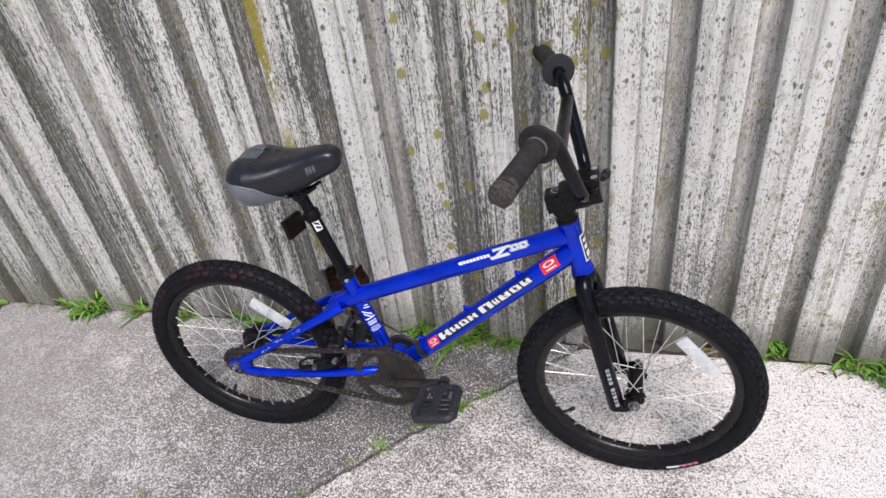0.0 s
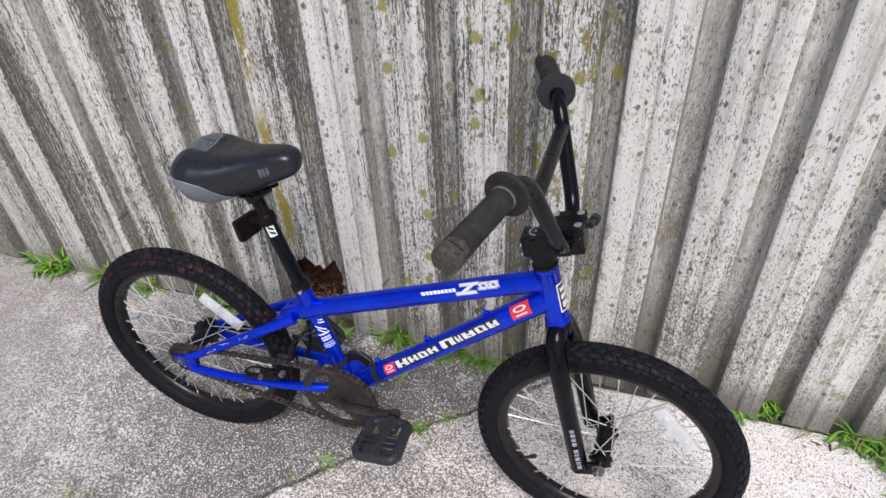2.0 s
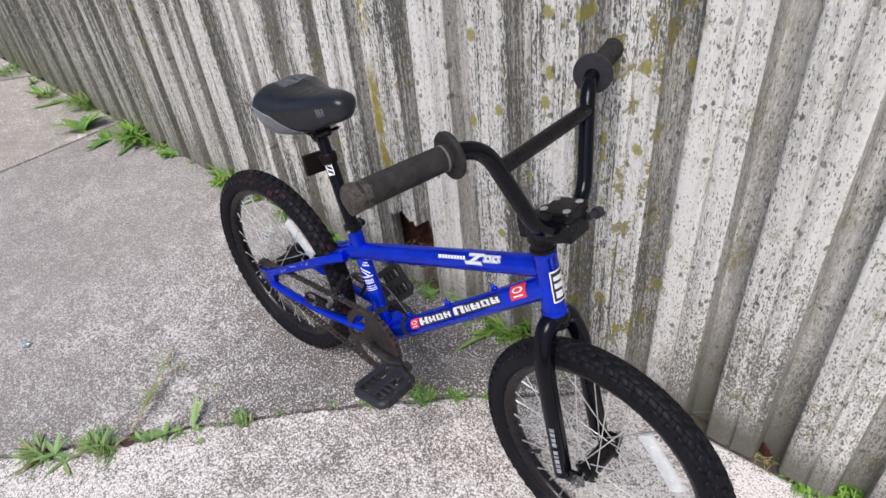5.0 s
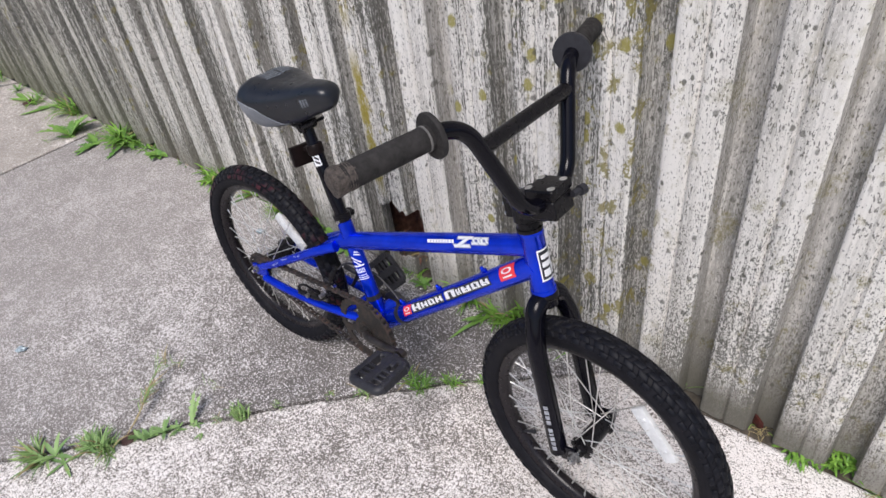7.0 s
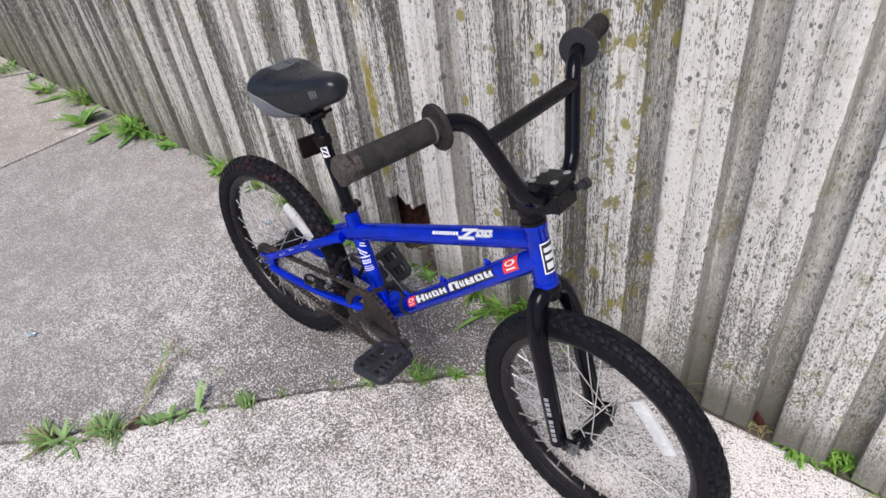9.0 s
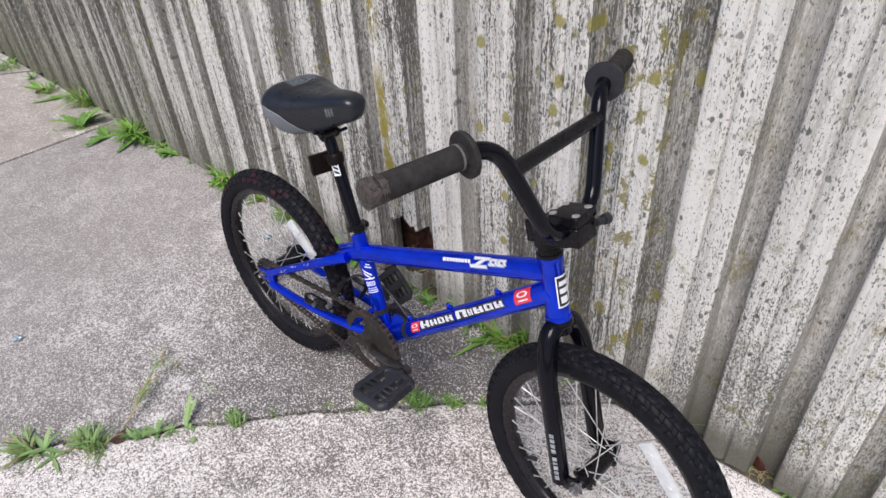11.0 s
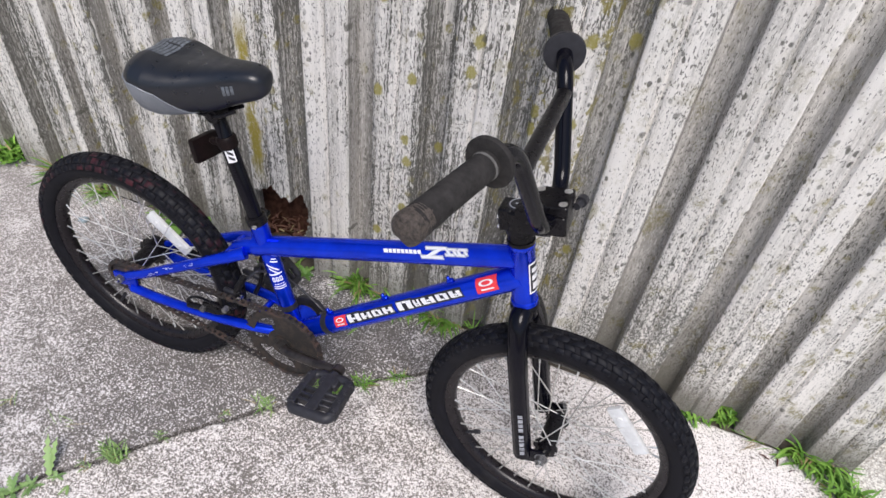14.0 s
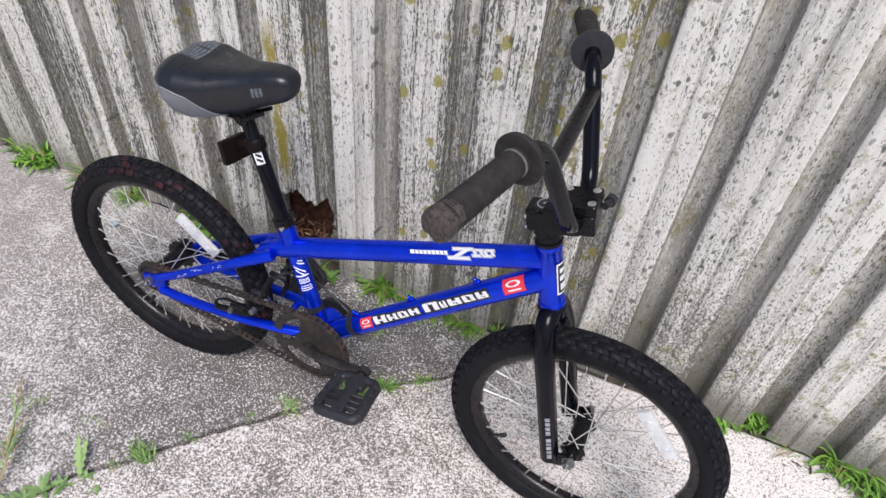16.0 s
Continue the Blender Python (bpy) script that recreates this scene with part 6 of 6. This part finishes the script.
    tuft(0.430, 1.262, 46, 0.046, 0.026, 27, 0.0044, (5, 50), lean=(250, 70), mound=0.02, dry=0.0)
    tuft(0.60, 1.256, 14, 0.08, 0.03, 28, 0.0016, (4, 25), (0, 20), dry=0.8, label="dry straw stems along the fence foot", lean=(180, 30))
    tuft(0.675, 1.252, 70, 0.060, 0.034, 29, 0.0042, (10, 60), lean=(265, 60), mound=0.025, label="green grass clump at the fence end")
    tuft(0.735, 1.248, 90, 0.060, 0.036, 30, 0.0044, (10, 60), lean=(275, 70), mound=0.035, label="green grass clump at the fence end")
    tuft(0.775, 1.190, 110, 0.058, 0.038, 31, 0.0040, (10, 75), mound=0.03, label="dense green grass in the paving joint")
    tuft(0.790, 1.125, 100, 0.055, 0.036, 32, 0.0040, (10, 75), mound=0.03, label="dense green grass in the paving joint")
    tuft(0.805, 1.05, 90, 0.06, 0.04, 33, 0.0040, (10, 75), mound=0.03, label="dense green grass in the paving joint")
    leafy(0.845, 1.410, 4, 0.05, 34, 0.012, "round weed leaves past the fence end", False)
    leafy(0.89, 1.495, 2, 0.16, 35, 0.008, "long strap leaf lying on the concrete", False, (2, 10), (10, 10))
    tuft(-0.615, 1.245, 34, 0.05, 0.03, 36, 0.0028, (15, 70), label="grass tuft below the fence hole")
    leafy(-0.56, 1.23, 7, 0.04, 37, 0.008)
    tuft(-0.685, 1.225, 20, 0.035, 0.02, 38, 0.0026, dry=0.5)
    leafy(-0.86, 1.235, 14, 0.050, 39, 0.012, "small round-leaved weed at the fence foot", False, (10, 70))
    leafy(-0.93, 1.240, 16, 0.055, 40, 0.012, "small round-leaved weed at the fence foot", False, (10, 70))
    tuft(-0.99, 1.25, 34, 0.07, 0.022, 41, 0.0038, mound=0.02, dry=0.1)
    tuft(-1.19, 1.25, 46, 0.090, 0.03, 42, 0.003, (20, 70), label="grass clump at the fence foot", lean=(240, 60))
    tuft(-1.340, 1.258, 30, 0.095, 0.016, 43, 0.0046, (8, 62), (10, 60), label="leaning broad-bladed grass tuft at the fence foot", lean=(195, 45))
    tuft(-1.535, 1.246, 150, 0.050, 0.070, 44, 0.0062, (5, 60), (10, 80), label="dense bright green leafy clump at the fence foot", lean=(250, 85), mound=0.040, dry=0.01)
    tuft(-1.495, 1.252, 80, 0.050, 0.045, 88, 0.0058, (10, 70), (10, 70), label="dense bright green leafy clump at the fence foot", lean=(270, 90), mound=0.060, dry=0.01)
    tuft(-1.510, 1.262, 14, 0.100, 0.022, 45, 0.0062, (55, 85), (5, 40), label="tall broad grass blades standing from a leafy clump", lean=(150, 60), dry=0.0)
    tuft(-1.615, 1.255, 12, 0.070, 0.018, 89, 0.0060, (25, 70), (10, 50), label="broad grass blades at the fence foot", lean=(200, 60))
    leafy(-1.89, 1.23, 12, 0.065, 46, 0.013, "small leafy weed at the fence foot", False)
    leafy(-2.09, 1.20, 16, 0.115, 47, 0.015, "broad leafy weed at the fence foot")
    tuft(-2.13, 1.22, 80, 0.105, 0.055, 48, 0.0050, (15, 75), mound=0.03, label="green grass clump at the fence foot")
    tuft(-2.07, 1.235, 40, 0.10, 0.04, 80, 0.0022, (20, 75), label="feathery green grass at the fence foot")
    tuft(-1.98, 1.24, 36, 0.06, 0.035, 81, 0.0036, (15, 70), label="short grass at the fence foot")
    tuft(-1.74, 1.245, 12, 0.060, 0.035, 82, 0.0024, (15, 70), label="short grass at the fence foot", dry=0.2)
    tuft(-2.26, 1.20, 30, 0.05, 0.05, 84, 0.002, (8, 50), label="thin weeds flat on the concrete", dry=0.2)
    tuft(-2.38, 1.13, 24, 0.07, 0.02, 85, 0.0025, (25, 75), label="grass in the paving joint")
    tuft(-2.68, 1.24, 40, 0.09, 0.05, 86, 0.003, (20, 75), label="green grass at the fence foot")
    tuft(-2.46, 1.05, 10, 0.03, 0.05, 87, 0.0015, (10, 60), label="tiny weeds in the paving joint")
    leafy(-2.20, 1.15, 9, 0.12, 49, 0.014, "sprawling weed on the concrete", True, (5, 20), (215, 40))
    leafy(-2.375, 1.125, 12, 0.125, 50, 0.018, "broad leafy weed in the paving joint", lift=(15, 60), lean=(150, 75))
    leafy(-2.36, 1.12, 5, 0.11, 70, 0.013, "broad leafy weed in the paving joint", lift=(5, 30), lean=(185, 30))
    tuft(-2.56, 1.25, 110, 0.14, 0.06, 51, 0.0042, (25, 80), label="tall green grass clump at the fence foot")
    tuft(-2.85, 1.20, 40, 0.09, 0.05, 52, 0.004, (15, 60), label="grass clump at the fence foot")
    leafy(-2.90, 1.18, 3, 0.17, 53, 0.010, "dark strap leaves flat on the concrete", False, (2, 12), (195, 14))
    leafy(-2.72, 1.20, 3, 0.12, 71, 0.010, "dark strap leaves flat on the concrete", False, (2, 12), (215, 20))
    leafy(-3.05, 1.21, 6, 0.06, 72, 0.008, "small weed at the fence foot")
    tuft(-3.3, 1.20, 50, 0.10, 0.08, 54, 0.004, (15, 60), label="grass clump far along the fence")
    tuft(-3.8, 1.20, 60, 0.11, 0.10, 55, 0.0045, (15, 60), label="grass clump far along the fence")


def gravel():
    """Loose pale chips near the fence foot, too small to count."""
    rnd = random.Random(77)
    bm = bmesh.new()
    for _ in range(90):
        x, y = rnd.gauss(-0.62, 0.28), 1.255 - abs(rnd.gauss(0, 0.05))
        s = rnd.uniform(0.0015, 0.004) * (2.0 if rnd.random() < 0.06 else 1.0)
        c = Vector((x, y, lie(x, y) + s * 0.4))
        g = bmesh.ops.create_icosphere(bm, subdivisions=1, radius=s)["verts"]
        q = Vector((rnd.random() * 9, rnd.random() * 9, 0))
        for v in g:
            v.co = Vector((v.co.x * 1.25, v.co.y, v.co.z * 0.7)) * (1 + 0.5 * noise.noise(v.co * 300 + q)) + c
    return thing("gravel", bm, M["stone"], "loose pale gravel chips at the fence foot", "gravel", kind="stuff", smooth=False)


def litter():
    gravel()
    crumb("foil_scrap", -1.16, 1.15, (0.026, 0.018, 0.014), M["foil"], "crumpled pale blue-grey foil scrap on concrete", "litter", 3)
    crumb("foil_scrap", -1.356, 0.446, (0.032, 0.022, 0.012), M["foil"], "small pale blue scrap on concrete", "litter", 4)
    crumb("litter_scrap", -2.86, 1.19, (0.06, 0.035, 0.018), M["litter"], "flat dark brown scrap on concrete", "litter", 5)
    crumb("soil_lump", -0.830, 0.466, (0.05, 0.03, 0.008), M["litter"], "brown soil lump in the crack", "soil", 10)
    crumb("rust_lump", 0.330, 1.299, (0.042, 0.014, 0.034), M["rust"], "rusted lump of metal at the fence foot", "rust", 6)
    bm = bmesh.new()
    tube(bm, curve_pts([(0, 0, 0.003), (0.004, -0.012, 0.004), (0.003, -0.026, 0.003)], 4), 0.0016, 6)
    o = thing("twig", bm, M["rust"], "short reddish twig on pale concrete", "twig")
    o.location = (0.625, 1.250, lie(0.625, 1.25))
    for tx, ty, tr, tl in ((0.590, 1.238, 70, 0.8), (0.655, 1.222, 120, 0.6)):
        copy_thing(o, pose(tx, ty, lie(tx, ty), 0, 0, tr) @ Matrix.Scale(tl, 4))
    tuft(0.340, 1.275, 26, 0.030, 0.030, 91, 0.0014, (0, 30), dry=0.9, label="dry leaf bits under the rusted lump")
    # a rusted tin sheet, added to keep sky light out of the hole, leans on the back of the fence, with rotted leaves
    # caught in the hole
    rnd = random.Random(8)
    bm = bmesh.new()
    rows = []
    for i in range(41):
        x = -0.35 + 0.7 * i / 40
        rows.append([bm.verts.new((x, 0.010 * math.sin(i * 1.15) + 0.05 * z, z)) for z in (-0.06, 0.1, 0.25, 0.55)])
    for A, B in zip(rows, rows[1:]):
        for j in range(3):
            bm.faces.new((A[j], B[j], B[j + 1], A[j + 1]))
    bmesh.ops.solidify(bm, geom=bm.faces[:], thickness=0.002)
    o = thing("tin_sheet", bm, M["tin"], "rusted corrugated tin sheet behind the fence hole", "metal sheet")
    o.location = (HOLE[0], 1.350, 0.0)
    bm = bmesh.new()
    for _ in range(120):
        x = rnd.uniform(-0.1, 0.1)
        blade(bm, (x, rnd.uniform(-0.035, 0.025), 0.02 + 0.07 * rnd.random() * math.exp(-(x / 0.09) ** 2)), rnd.uniform(0, 6.28), rnd.uniform(0.015, 0.045), rnd.uniform(0.001, 0.005), rnd.uniform(0, 50), 40, 0 if rnd.random() < 0.15 else 1)
    o = thing("dry_leaves", bm, [M["straw"], M["tin"]], "dry brown leaves caught in the fence hole", "leaf litter", kind="stuff")
    o.location = (HOLE[0], 1.325, 0.015)


ground()
bicycle()
weeds()
litter()
soil_strip()
fence()
paving()
